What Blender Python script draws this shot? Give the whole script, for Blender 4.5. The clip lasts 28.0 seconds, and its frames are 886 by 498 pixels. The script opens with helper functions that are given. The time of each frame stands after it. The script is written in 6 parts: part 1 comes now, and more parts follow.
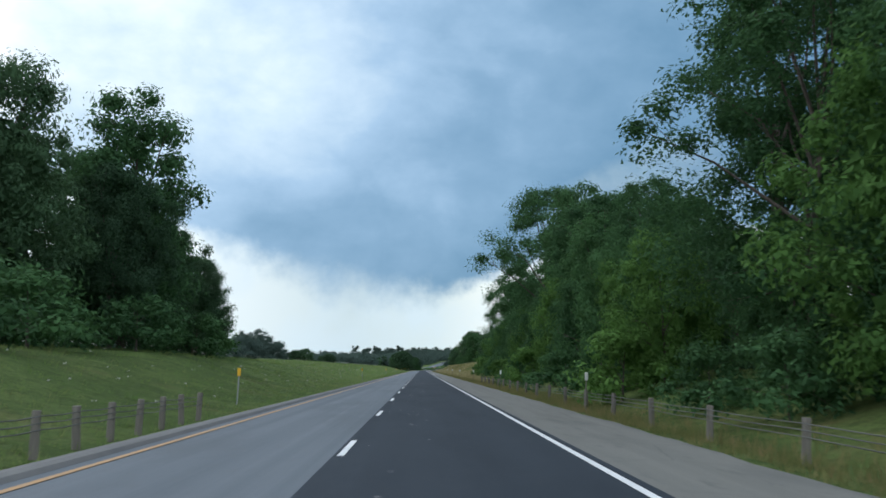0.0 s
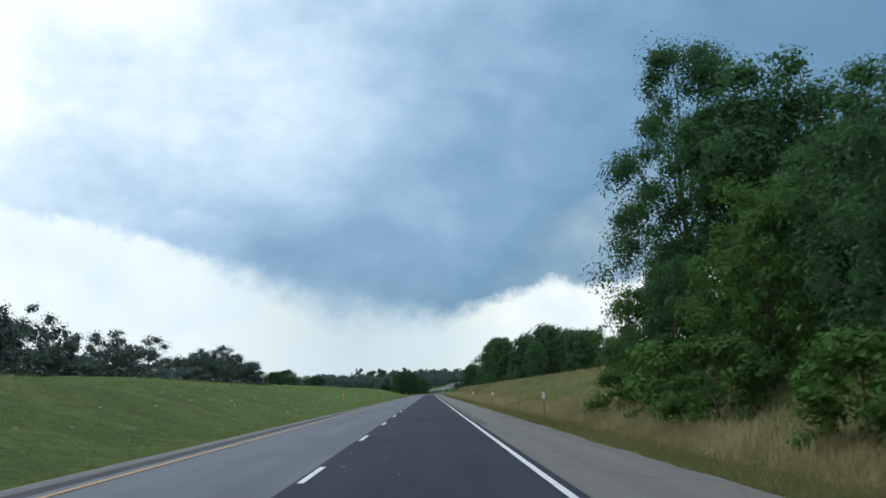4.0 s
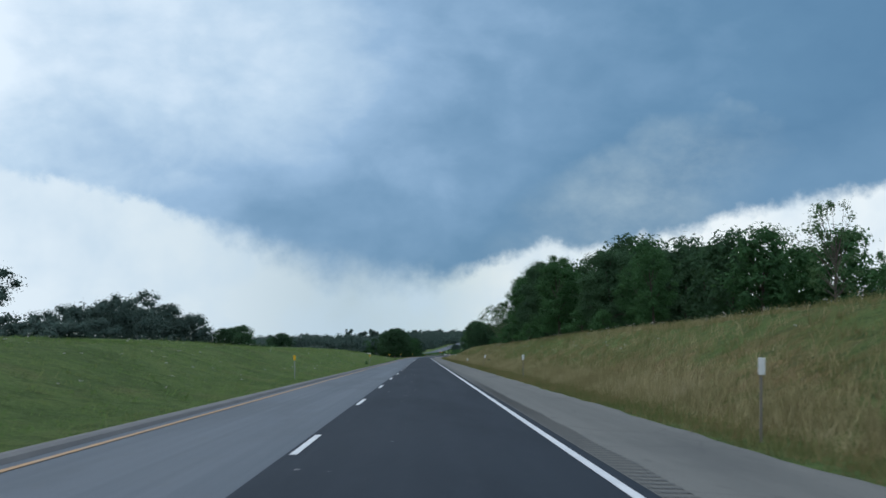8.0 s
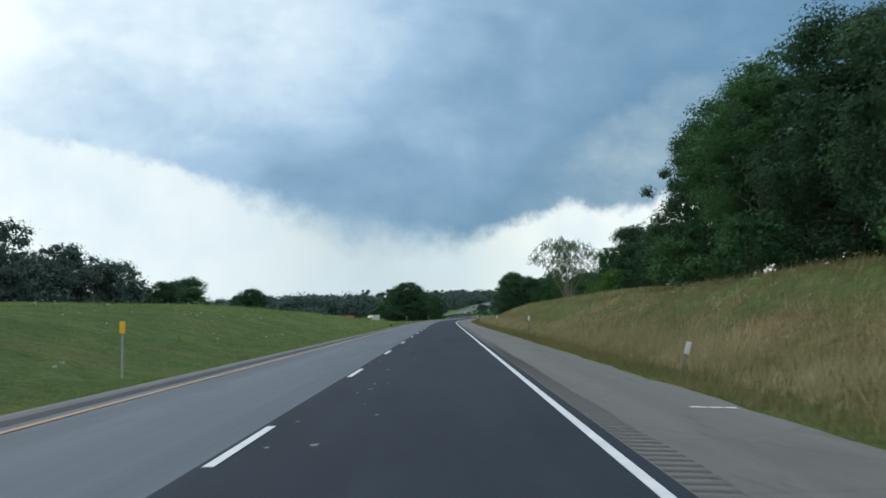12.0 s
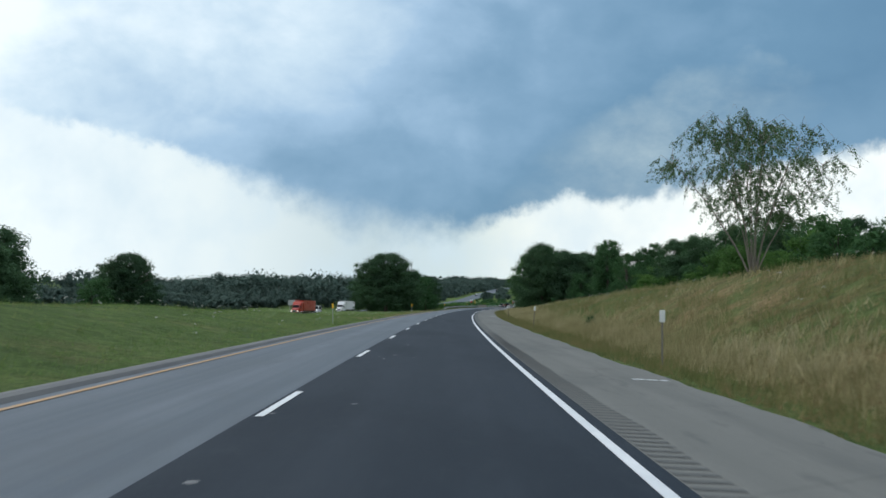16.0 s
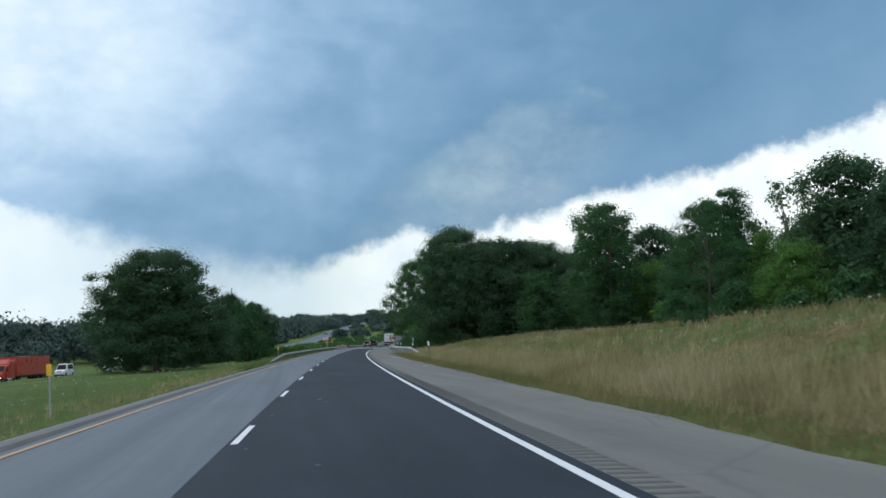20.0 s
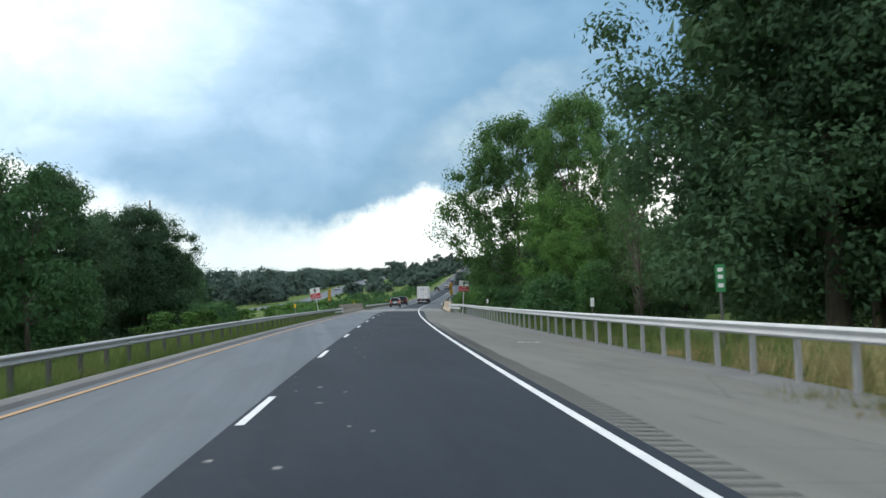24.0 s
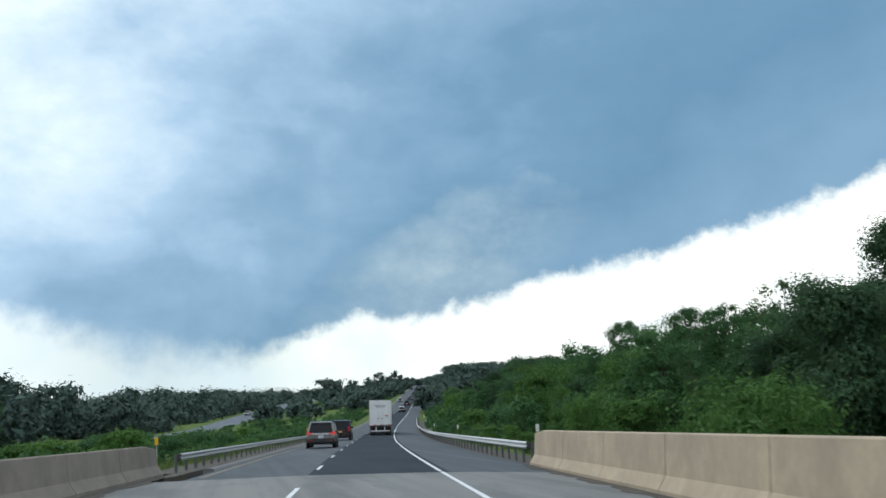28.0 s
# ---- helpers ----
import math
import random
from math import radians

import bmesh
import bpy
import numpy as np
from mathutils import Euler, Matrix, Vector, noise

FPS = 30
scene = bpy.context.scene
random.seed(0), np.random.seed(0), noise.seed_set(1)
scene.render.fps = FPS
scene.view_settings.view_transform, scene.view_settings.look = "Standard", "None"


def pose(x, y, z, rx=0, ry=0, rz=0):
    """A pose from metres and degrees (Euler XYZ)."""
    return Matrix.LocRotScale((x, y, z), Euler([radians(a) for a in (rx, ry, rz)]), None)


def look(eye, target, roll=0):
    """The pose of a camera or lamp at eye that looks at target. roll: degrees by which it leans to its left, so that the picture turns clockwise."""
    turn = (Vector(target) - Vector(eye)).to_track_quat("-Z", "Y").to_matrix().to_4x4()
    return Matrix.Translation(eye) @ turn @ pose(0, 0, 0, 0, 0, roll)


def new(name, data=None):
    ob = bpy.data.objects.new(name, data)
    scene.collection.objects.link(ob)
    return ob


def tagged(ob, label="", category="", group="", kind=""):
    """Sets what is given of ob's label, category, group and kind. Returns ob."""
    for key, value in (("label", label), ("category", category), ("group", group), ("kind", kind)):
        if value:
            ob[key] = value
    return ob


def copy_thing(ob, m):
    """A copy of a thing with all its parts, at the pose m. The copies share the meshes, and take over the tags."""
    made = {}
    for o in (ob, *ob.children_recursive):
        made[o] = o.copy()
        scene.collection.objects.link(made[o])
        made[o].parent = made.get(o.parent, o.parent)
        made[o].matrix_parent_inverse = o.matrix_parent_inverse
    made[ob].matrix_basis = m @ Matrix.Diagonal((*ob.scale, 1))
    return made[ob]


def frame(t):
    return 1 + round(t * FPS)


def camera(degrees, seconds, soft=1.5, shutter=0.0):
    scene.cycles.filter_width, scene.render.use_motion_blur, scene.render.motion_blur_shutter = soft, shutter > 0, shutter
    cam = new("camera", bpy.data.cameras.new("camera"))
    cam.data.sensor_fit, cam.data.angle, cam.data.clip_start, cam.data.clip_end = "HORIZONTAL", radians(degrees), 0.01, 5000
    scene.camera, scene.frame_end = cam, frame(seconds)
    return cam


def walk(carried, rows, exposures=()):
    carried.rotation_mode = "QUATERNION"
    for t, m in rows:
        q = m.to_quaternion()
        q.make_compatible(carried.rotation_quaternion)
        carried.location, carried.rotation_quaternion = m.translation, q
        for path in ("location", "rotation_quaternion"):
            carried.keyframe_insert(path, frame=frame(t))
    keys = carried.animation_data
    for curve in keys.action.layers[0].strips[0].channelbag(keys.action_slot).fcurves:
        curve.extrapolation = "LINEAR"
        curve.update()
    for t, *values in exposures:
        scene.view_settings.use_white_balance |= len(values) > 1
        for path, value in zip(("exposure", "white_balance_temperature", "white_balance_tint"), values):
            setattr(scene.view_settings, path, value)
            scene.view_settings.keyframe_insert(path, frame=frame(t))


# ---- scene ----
cam = camera(48.9, 28.0, soft=1.6, shutter=0.12)
PATH = [
    (0.0, pose(-0.68, 0.12, 1.285, 97.01, -0.85, -1.28)),
    (0.5, pose(-0.62, 14.01, 1.285, 99.26, -1.52, -0.19)),
    (1.0, pose(-0.56, 27.90, 1.285, 98.32, -2.18, -0.17)),
    (1.5, pose(-0.47, 41.41, 1.285, 96.80, -2.58, 0.43)),
    (2.0, pose(-0.38, 54.93, 1.285, 97.16, -2.98, 1.61)),
    (2.5, pose(-0.29, 68.76, 1.285, 96.67, -2.27, -0.12)),
    (3.0, pose(-0.19, 82.59, 1.285, 99.31, -1.56, 0.05)),
    (3.5, pose(-0.10, 96.37, 1.285, 98.55, -0.67, -0.43)),
    (4.0, pose(0.00, 110.15, 1.285, 98.32, 0.22, -0.79)),
    (4.5, pose(0.01, 124.14, 1.285, 99.42, 0.79, 0.37)),
    (6.5, pose(0.04, 180.12, 1.285, 96.47, 3.06, -1.25)),
    (7.0, pose(-0.03, 193.72, 1.285, 98.39, 3.89, -2.08)),
    (7.5, pose(-0.10, 207.53, 1.285, 97.31, 1.96, -2.04)),
    (8.0, pose(-0.17, 221.34, 1.285, 96.13, 0.03, -1.13)),
    (8.5, pose(-0.12, 235.44, 1.285, 96.39, -0.14, -0.67)),
    (9.0, pose(-0.06, 249.55, 1.285, 95.39, -0.32, -0.75)),
    (9.5, pose(0.02, 263.62, 1.285, 95.28, -0.94, -0.40)),
    (10.0, pose(0.10, 277.69, 1.285, 94.43, -1.56, 0.46)),
    (10.5, pose(0.11, 292.00, 1.285, 94.80, -0.98, 0.35)),
    (11.0, pose(0.12, 306.32, 1.285, 93.53, -0.41, -0.19)),
    (11.5, pose(0.16, 320.81, 1.285, 94.01, 0.01, 0.90)),
    (12.0, pose(0.21, 335.30, 1.285, 93.89, 0.42, 0.17)),
    (12.5, pose(0.24, 349.93, 1.285, 92.67, -0.05, 0.33)),
    (14.5, pose(0.37, 408.44, 1.285, 92.27, -1.91, 0.37)),
    (15.0, pose(0.36, 424.08, 1.285, 92.20, -0.75, 0.26)),
    (15.5, pose(0.28, 439.41, 1.285, 92.01, -0.86, 0.27)),
    (16.0, pose(0.19, 454.74, 1.285, 93.21, -0.98, 0.04)),
    (16.5, pose(0.14, 469.86, 1.285, 92.92, -0.79, -0.59)),
    (17.0, pose(0.09, 484.98, 1.285, 92.88, -0.60, -1.76)),
    (17.5, pose(0.21, 500.06, 1.285, 92.57, 0.05, -2.76)),
    (18.0, pose(0.33, 515.13, 1.285, 95.36, 0.69, -3.89)),
    (18.5, pose(0.58, 530.03, 1.285, 94.97, 1.92, -4.21)),
    (19.0, pose(0.83, 544.93, 1.285, 96.22, 3.15, -6.06)),
    (19.5, pose(1.19, 559.45, 1.285, 95.48, 2.83, -7.00)),
    (20.0, pose(1.54, 573.97, 1.285, 95.31, 2.52, -8.96)),
    (20.5, pose(2.20, 588.28, 1.285, 94.90, 0.67, -7.27)),
    (21.0, pose(2.85, 602.59, 1.285, 95.82, -1.18, -6.46)),
    (21.5, pose(3.73, 616.65, 1.285, 94.00, -1.75, -4.98)),
    (22.0, pose(4.61, 630.72, 1.285, 93.64, -2.31, -4.79)),
    (22.5, pose(5.55, 644.69, 1.287, 93.36, -1.25, -5.54)),
    (24.5, pose(9.29, 700.55, 1.296, 92.63, 2.97, -8.29)),
    (25.0, pose(10.41, 714.63, 1.300, 92.13, -1.51, -6.34)),
    (25.5, pose(11.71, 728.97, 1.302, 92.64, -0.51, -7.07)),
    (26.0, pose(13.00, 743.31, 1.304, 94.47, 0.49, -7.49)),
    (26.5, pose(14.45, 757.64, 1.304, 93.61, 2.83, -8.69)),
    (27.0, pose(15.99, 771.63, 1.301, 94.28, 3.94, -8.75)),
    (27.5, pose(17.55, 785.61, 1.301, 96.72, 3.56, -11.66)),
    (28.0, pose(19.11, 799.58, 1.302, 100.07, 3.18, -11.84)),
]
walk(cam, PATH, [(0.0, 0.20, 6350, 9), (1.0, 0.44, 6350, 9), (2.2, 0.15, 6400, 9), (4.0, 0.12, 6400, 9), (6.5, -0.18, 6050, 9), (9.0, -0.16, 6050, 9), (12.0, 0.05, 6450, 8), (17.0, 0.06, 6450, 8), (20.0, 0.10, 6300, 9),
                 (22.0, 0.38, 6400, 9), (24.5, 0.72, 6900, 9), (25.3, 0.90, 7000, 9), (26.0, 0.78, 6950, 9), (27.0, 0.62, 6800, 9), (28.0, 0.26, 6550, 8)])

# ---- world, sun ----
def link(nt, a, b):
    nt.links.new(a, b)


def math_node(nt, op, a, b=None, c=None):
    n = nt.nodes.new("ShaderNodeMath")
    n.operation = op
    for i, v in enumerate((a, b, c)):
        if v is None:
            continue
        if isinstance(v, (int, float)):
            n.inputs[i].default_value = v
        else:
            nt.links.new(v, n.inputs[i])
    return n.outputs[0]


def ramp(nt, fac, stops, mode="LINEAR"):
    n = nt.nodes.new("ShaderNodeValToRGB")
    n.color_ramp.interpolation = mode
    el = n.color_ramp.elements
    while len(el) < len(stops):
        el.new(0.5)
    for e, (p, c) in zip(el, sorted(stops)):
        e.position = p
        e.color = (c, c, c, 1) if isinstance(c, (int, float)) else (*c, 1)
    nt.links.new(fac, n.inputs[0])
    return n.outputs[0]


def mix_rgb(nt, fac, a, b, blend="MIX"):
    n = nt.nodes.new("ShaderNodeMix")
    n.data_type, n.blend_type = "RGBA", blend
    for sock, v in ((n.inputs[0], fac), (n.inputs[6], a), (n.inputs[7], b)):
        if isinstance(v, (int, float)):
            sock.default_value = v
        elif isinstance(v, tuple):
            sock.default_value = (*v, 1)
        else:
            nt.links.new(v, sock)
    return n.outputs[2]


def noise_tex(nt, vec, scale, detail=4, rough=0.55, out=0, distortion=0.0):
    n = nt.nodes.new("ShaderNodeTexNoise")
    n.inputs["Scale"].default_value = scale
    n.inputs["Detail"].default_value = detail
    n.inputs["Roughness"].default_value = rough
    n.inputs["Distortion"].default_value = distortion
    if vec is not None:
        nt.links.new(vec, n.inputs["Vector"])
    return n.outputs[out]


SUN_AZ, SUN_EL = -38.0, 52.0   # degrees right of the first heading, above the horizon


def make_sky():
    w = bpy.data.worlds.new("storm_sky")
    scene.world = w
    w.use_nodes = True
    nt = w.node_tree
    nt.nodes.clear()
    out = nt.nodes.new("ShaderNodeOutputWorld")
    bg = nt.nodes.new("ShaderNodeBackground")
    tc = nt.nodes.new("ShaderNodeTexCoord")
    vec = tc.outputs["Generated"]
    sep = nt.nodes.new("ShaderNodeSeparateXYZ")
    link(nt, vec, sep.inputs[0])
    x, y, z = sep.outputs
    deg = 180 / math.pi
    az0 = math_node(nt, "MULTIPLY", math_node(nt, "ARCTAN2", x, y), deg)
    el0 = math_node(nt, "MULTIPLY", math_node(nt, "ARCSINE", z), deg)
    # cloud wisps bend the coordinates
    flat = nt.nodes.new("ShaderNodeMapping")
    flat.inputs["Scale"].default_value = (1.0, 1.0, 1.6)
    link(nt, vec, flat.inputs[0])
    fv = flat.outputs[0]
    n1 = noise_tex(nt, fv, 9, 4, 0.5)
    n2 = noise_tex(nt, vec, 26, 4, 0.6)
    n3 = noise_tex(nt, fv, 4.2, 3, 0.45)
    n4 = noise_tex(nt, fv, 7.0, 5, 0.52, distortion=0.35)
    n5 = noise_tex(nt, vec, 62, 4, 0.6)
    n6 = noise_tex(nt, fv, 19, 5, 0.55, distortion=0.2)
    el = math_node(nt, "ADD", el0, math_node(nt, "MULTIPLY", math_node(nt, "SUBTRACT", n2, 0.5), 1.9))
    el = math_node(nt, "ADD", el, math_node(nt, "MULTIPLY", math_node(nt, "SUBTRACT", n5, 0.5), 1.1))
    az = math_node(nt, "ADD", az0, math_node(nt, "MULTIPLY", math_node(nt, "SUBTRACT", n1, 0.5), 5.0))
    # lower edge of the storm cloud, degrees above the horizon, by azimuth
    a01 = math_node(nt, "DIVIDE", math_node(nt, "ADD", az0, 90.0), 180.0)
    edge_pts = [(-90, 25), (-45, 16), (-30, 11.6), (-23, 9.9), (-17, 8.9), (-13, 7.4), (-8, 5.7), (-5.5, 4.8), (-2, 4.3), (1.2, 4.4), (4, 5.2),
                (6.0, 6.1), (7.0, 6.6), (8.8, 5.9), (13, 6.7), (16.5, 7.2), (18.5, 8.0), (23, 8.5), (26, 9.0), (32, 10.4), (45, 14), (90, 22)]
    edge = math_node(nt, "MULTIPLY", ramp(nt, a01, [((a + 90) / 180, e / 30) for a, e in edge_pts]), 30.0)
    d = math_node(nt, "SUBTRACT", el, edge)
    # the edge is crisp on the right, torn and misty in the middle
    soft = ramp(nt, a01, [(0.30, 0.09), (0.41, 0.08), (0.445, 0.22), (0.47, 0.36), (0.495, 0.26), (0.52, 0.10), (0.62, 0.11)])
    mask = math_node(nt, "ADD", math_node(nt, "DIVIDE", d, math_node(nt, "MULTIPLY", soft, 10.0)), 0.5)
    m = nt.nodes.new("ShaderNodeMapRange")
    m.interpolation_type = "SMOOTHSTEP"
    link(nt, mask, m.inputs[0])
    cover = m.outputs[0]
    # cloud density: thick on the right and ahead, thin and bright towards the upper left
    slant = math_node(nt, "ADD", az, math_node(nt, "MULTIPLY", math_node(nt, "SUBTRACT", el, 8.0), -0.82))
    slant = math_node(nt, "ADD", slant, math_node(nt, "MULTIPLY", math_node(nt, "SUBTRACT", n3, 0.5), 26.0))
    slant = math_node(nt, "ADD", slant, math_node(nt, "MULTIPLY", math_node(nt, "SUBTRACT", n4, 0.5), 21.0))
    slant = math_node(nt, "ADD", slant, math_node(nt, "MULTIPLY", math_node(nt, "SUBTRACT", n6, 0.5), 11.0))
    slant = math_node(nt, "ADD", slant, math_node(nt, "MULTIPLY", math_node(nt, "SUBTRACT", n2, 0.5), 4.0))
    # the hanging belly of the cloud is thickest
    bd = math_node(nt, "DIVIDE", math_node(nt, "SUBTRACT", d, 1.5), 3.0)
    slant = math_node(nt, "ADD", slant, math_node(nt, "MULTIPLY", math_node(nt, "EXPONENT", math_node(nt, "MULTIPLY", math_node(nt, "MULTIPLY", bd, bd), -1.0)), 7.0))
    s01 = math_node(nt, "DIVIDE", math_node(nt, "ADD", slant, 60.0), 120.0)
    cloud = ramp(nt, s01, [(0.10, (1.05, 1.10, 1.13)), (0.26, (0.93, 1.02, 1.08)), (0.34, (0.62, 0.77, 0.90)), (0.42, (0.37, 0.54, 0.73)), (0.50, (0.23, 0.385, 0.555)),
                           (0.58, (0.155, 0.298, 0.452)), (0.66, (0.132, 0.265, 0.415)), (0.82, (0.20, 0.35, 0.51)), (1.0, (0.24, 0.39, 0.54))])
    # a thinner gap over the right-hand edge
    az2 = math_node(nt, "ADD", az, math_node(nt, "MULTIPLY", math_node(nt, "SUBTRACT", n4, 0.5), 9.0))
    el2 = math_node(nt, "ADD", el, math_node(nt, "MULTIPLY", math_node(nt, "SUBTRACT", n1, 0.5), 5.0))
    ga = math_node(nt, "DIVIDE", math_node(nt, "SUBTRACT", az2, 13.0), 8.5)
    ge = math_node(nt, "DIVIDE", math_node(nt, "SUBTRACT", math_node(nt, "SUBTRACT", el2, 9.5), math_node(nt, "MULTIPLY", math_node(nt, "SUBTRACT", az0, 13.0), 0.22)), 3.6)
    gap = math_node(nt, "SUBTRACT", 1.0, math_node(nt, "ADD", math_node(nt, "MULTIPLY", ga, ga), math_node(nt, "MULTIPLY", ge, ge)))
    gap = math_node(nt, "MULTIPLY", math_node(nt, "MAXIMUM", gap, 0.0), ramp(nt, noise_tex(nt, fv, 11, 6, 0.62), [(0.36, 0.12), (0.70, 0.66)]))
    cloud = mix_rgb(nt, gap, cloud, (0.50, 0.62, 0.67))
    # clear-looking pale air under the cloud, rain-hazed in the middle
    rain = ramp(nt, a01, [(0.36, (0.90, 0.98, 1.02)), (0.43, (0.78, 0.87, 0.90)), (0.475, (0.56, 0.67, 0.71)), (0.505, (0.64, 0.74, 0.74)), (0.53, (0.90, 0.95, 0.92)), (0.60, (1.0, 1.04, 1.02))])
    under = mix_rgb(nt, ramp(nt, noise_tex(nt, vec, 11, 4, 0.55), [(0.40, 0.0), (0.66, 0.55)]), rain, (0.62, 0.76, 0.87))
    sky = nt.nodes.new("ShaderNodeTexSky")
    sky.sky_type = "NISHITA"
    sky.sun_disc = False
    sky.sun_elevation = radians(SUN_EL)
    sky.sun_rotation = radians(SUN_AZ)
    clear = mix_rgb(nt, 1.0, sky.outputs[0], (0.10, 0.10, 0.10), "MULTIPLY")
    cloud = mix_rgb(nt, 0.06, cloud, clear)
    front = mix_rgb(nt, cover, under, cloud)
    # behind and overhead the overcast goes on, bright grey
    over = mix_rgb(nt, ramp(nt, n3, [(0.3, 0.0), (0.7, 1.0)]), (0.62, 0.72, 0.84), (0.90, 0.96, 1.02))
    up = nt.nodes.new("ShaderNodeMapRange")
    up.interpolation_type = "SMOOTHSTEP"
    up.inputs[1].default_value, up.inputs[2].default_value = 22.0, 50.0
    link(nt, el0, up.inputs[0])
    col = mix_rgb(nt, up.outputs[0], front, over)
    back = nt.nodes.new("ShaderNodeMapRange")
    back.interpolation_type = "SMOOTHSTEP"
    back.inputs[1].default_value, back.inputs[2].default_value = 0.35, -0.25
    link(nt, y, back.inputs[0])
    col = mix_rgb(nt, back.outputs[0], col, over)
    low = nt.nodes.new("ShaderNodeMapRange")
    low.inputs[1].default_value, low.inputs[2].default_value = -0.5, -4.0
    link(nt, el0, low.inputs[0])
    col = mix_rgb(nt, low.outputs[0], col, (0.10, 0.12, 0.10))
    link(nt, col, bg.inputs[0])
    bg.inputs[1].default_value = 1.0
    link(nt, bg.outputs[0], out.inputs[0])


make_sky()
sun = new("sun", bpy.data.lights.new("sun", "SUN"))
sun.data.energy, sun.data.angle, sun.data.color = 0.7, radians(22), (1.0, 0.96, 0.90)
_d = Vector((math.sin(radians(SUN_AZ)) * math.cos(radians(SUN_EL)), math.cos(radians(SUN_AZ)) * math.cos(radians(SUN_EL)), math.sin(radians(SUN_EL))))
sun.matrix_world = look(_d * 100, (0, 0, 0))


# ---- materials ----
def principled(name, rough=0.6, metal=0.0, color=(0.5, 0.5, 0.5), spec=0.5):
    m = bpy.data.materials.new(name)
    m.use_nodes = True
    b = m.node_tree.nodes["Principled BSDF"]
    b.inputs["Base Color"].default_value = (*color, 1)
    b.inputs["Roughness"].default_value = rough
    b.inputs["Metallic"].default_value = metal
    b.inputs["Specular IOR Level"].default_value = spec
    return m, m.node_tree, b


def bump(nt, b, height, strength=0.3, dist=0.02):
    n = nt.nodes.new("ShaderNodeBump")
    n.inputs["Strength"].default_value, n.inputs["Distance"].default_value = strength, dist
    link(nt, height, n.inputs["Height"])
    link(nt, n.outputs[0], b.inputs["Normal"])


def object_coords(nt, sx=1, sy=1, sz=1):
    tc = nt.nodes.new("ShaderNodeTexCoord")
    mp = nt.nodes.new("ShaderNodeMapping")
    mp.inputs["Scale"].default_value = (sx, sy, sz)
    link(nt, tc.outputs["Object"], mp.inputs[0])
    return mp.outputs[0]


def worn(name, c1, c2, scale=1.5, rough=0.7, grain=60, bump_s=0.25, metal=0.0, stretch=(1, 1, 1), c3=None, spec=0.5):
    """Two-scale mottled surface."""
    m, nt, b = principled(name, rough, metal, spec=spec)
    v = object_coords(nt, *stretch)
    big = ramp(nt, noise_tex(nt, v, scale, 5, 0.6), [(0.32, 0.0), (0.68, 1.0)])
    col = mix_rgb(nt, big, c1, c2)
    g = noise_tex(nt, v, grain, 3, 0.6)
    col = mix_rgb(nt, ramp(nt, g, [(0.3, 0.0), (0.7, 0.35)]), col, c3 if c3 else tuple(0.55 * a for a in c1))
    link(nt, col, b.inputs["Base Color"])
    r = nt.nodes.new("ShaderNodeMapRange")
    r.inputs[3].default_value, r.inputs[4].default_value = max(0.05, rough - 0.12), min(1, rough + 0.12)
    link(nt, big, r.inputs[0])
    link(nt, r.outputs[0], b.inputs["Roughness"])
    bump(nt, b, g, bump_s, 0.01)
    return m


def paved(name, c1, c2, c3, track, rough, spec, patch):
    """Road surface: long tyre tracks, broad patches, fine stones."""
    m, nt, b = principled(name, rough, 0, spec=spec)
    v = object_coords(nt)
    streak = noise_tex(nt, object_coords(nt, 1.6, 0.012, 1), 1.0, 5, 0.6)
    broad = noise_tex(nt, object_coords(nt, 0.5, 0.10, 1), 1.0, 5, 0.62)
    fine = noise_tex(nt, v, 38, 3, 0.65)
    mid = noise_tex(nt, object_coords(nt, 1, 0.35, 1), 3.5, 5, 0.7)
    col = mix_rgb(nt, ramp(nt, streak, [(0.33, 0.0), (0.67, 1.0)]), c1, c2)
    col = mix_rgb(nt, ramp(nt, broad, [(0.50, 0.0), (0.62, patch)]), col, track)
    col = mix_rgb(nt, ramp(nt, mid, [(0.55, 0.0), (0.72, 0.5)]), col, c3)
    col = mix_rgb(nt, ramp(nt, fine, [(0.32, 0.0), (0.70, 0.40)]), col, c3)
    link(nt, col, b.inputs["Base Color"])
    r = nt.nodes.new("ShaderNodeMapRange")
    r.inputs[3].default_value, r.inputs[4].default_value = rough - 0.1, rough + 0.1
    link(nt, broad, r.inputs[0])
    link(nt, r.outputs[0], b.inputs["Roughness"])
    bump(nt, b, fine, 0.35, 0.01)
    return m


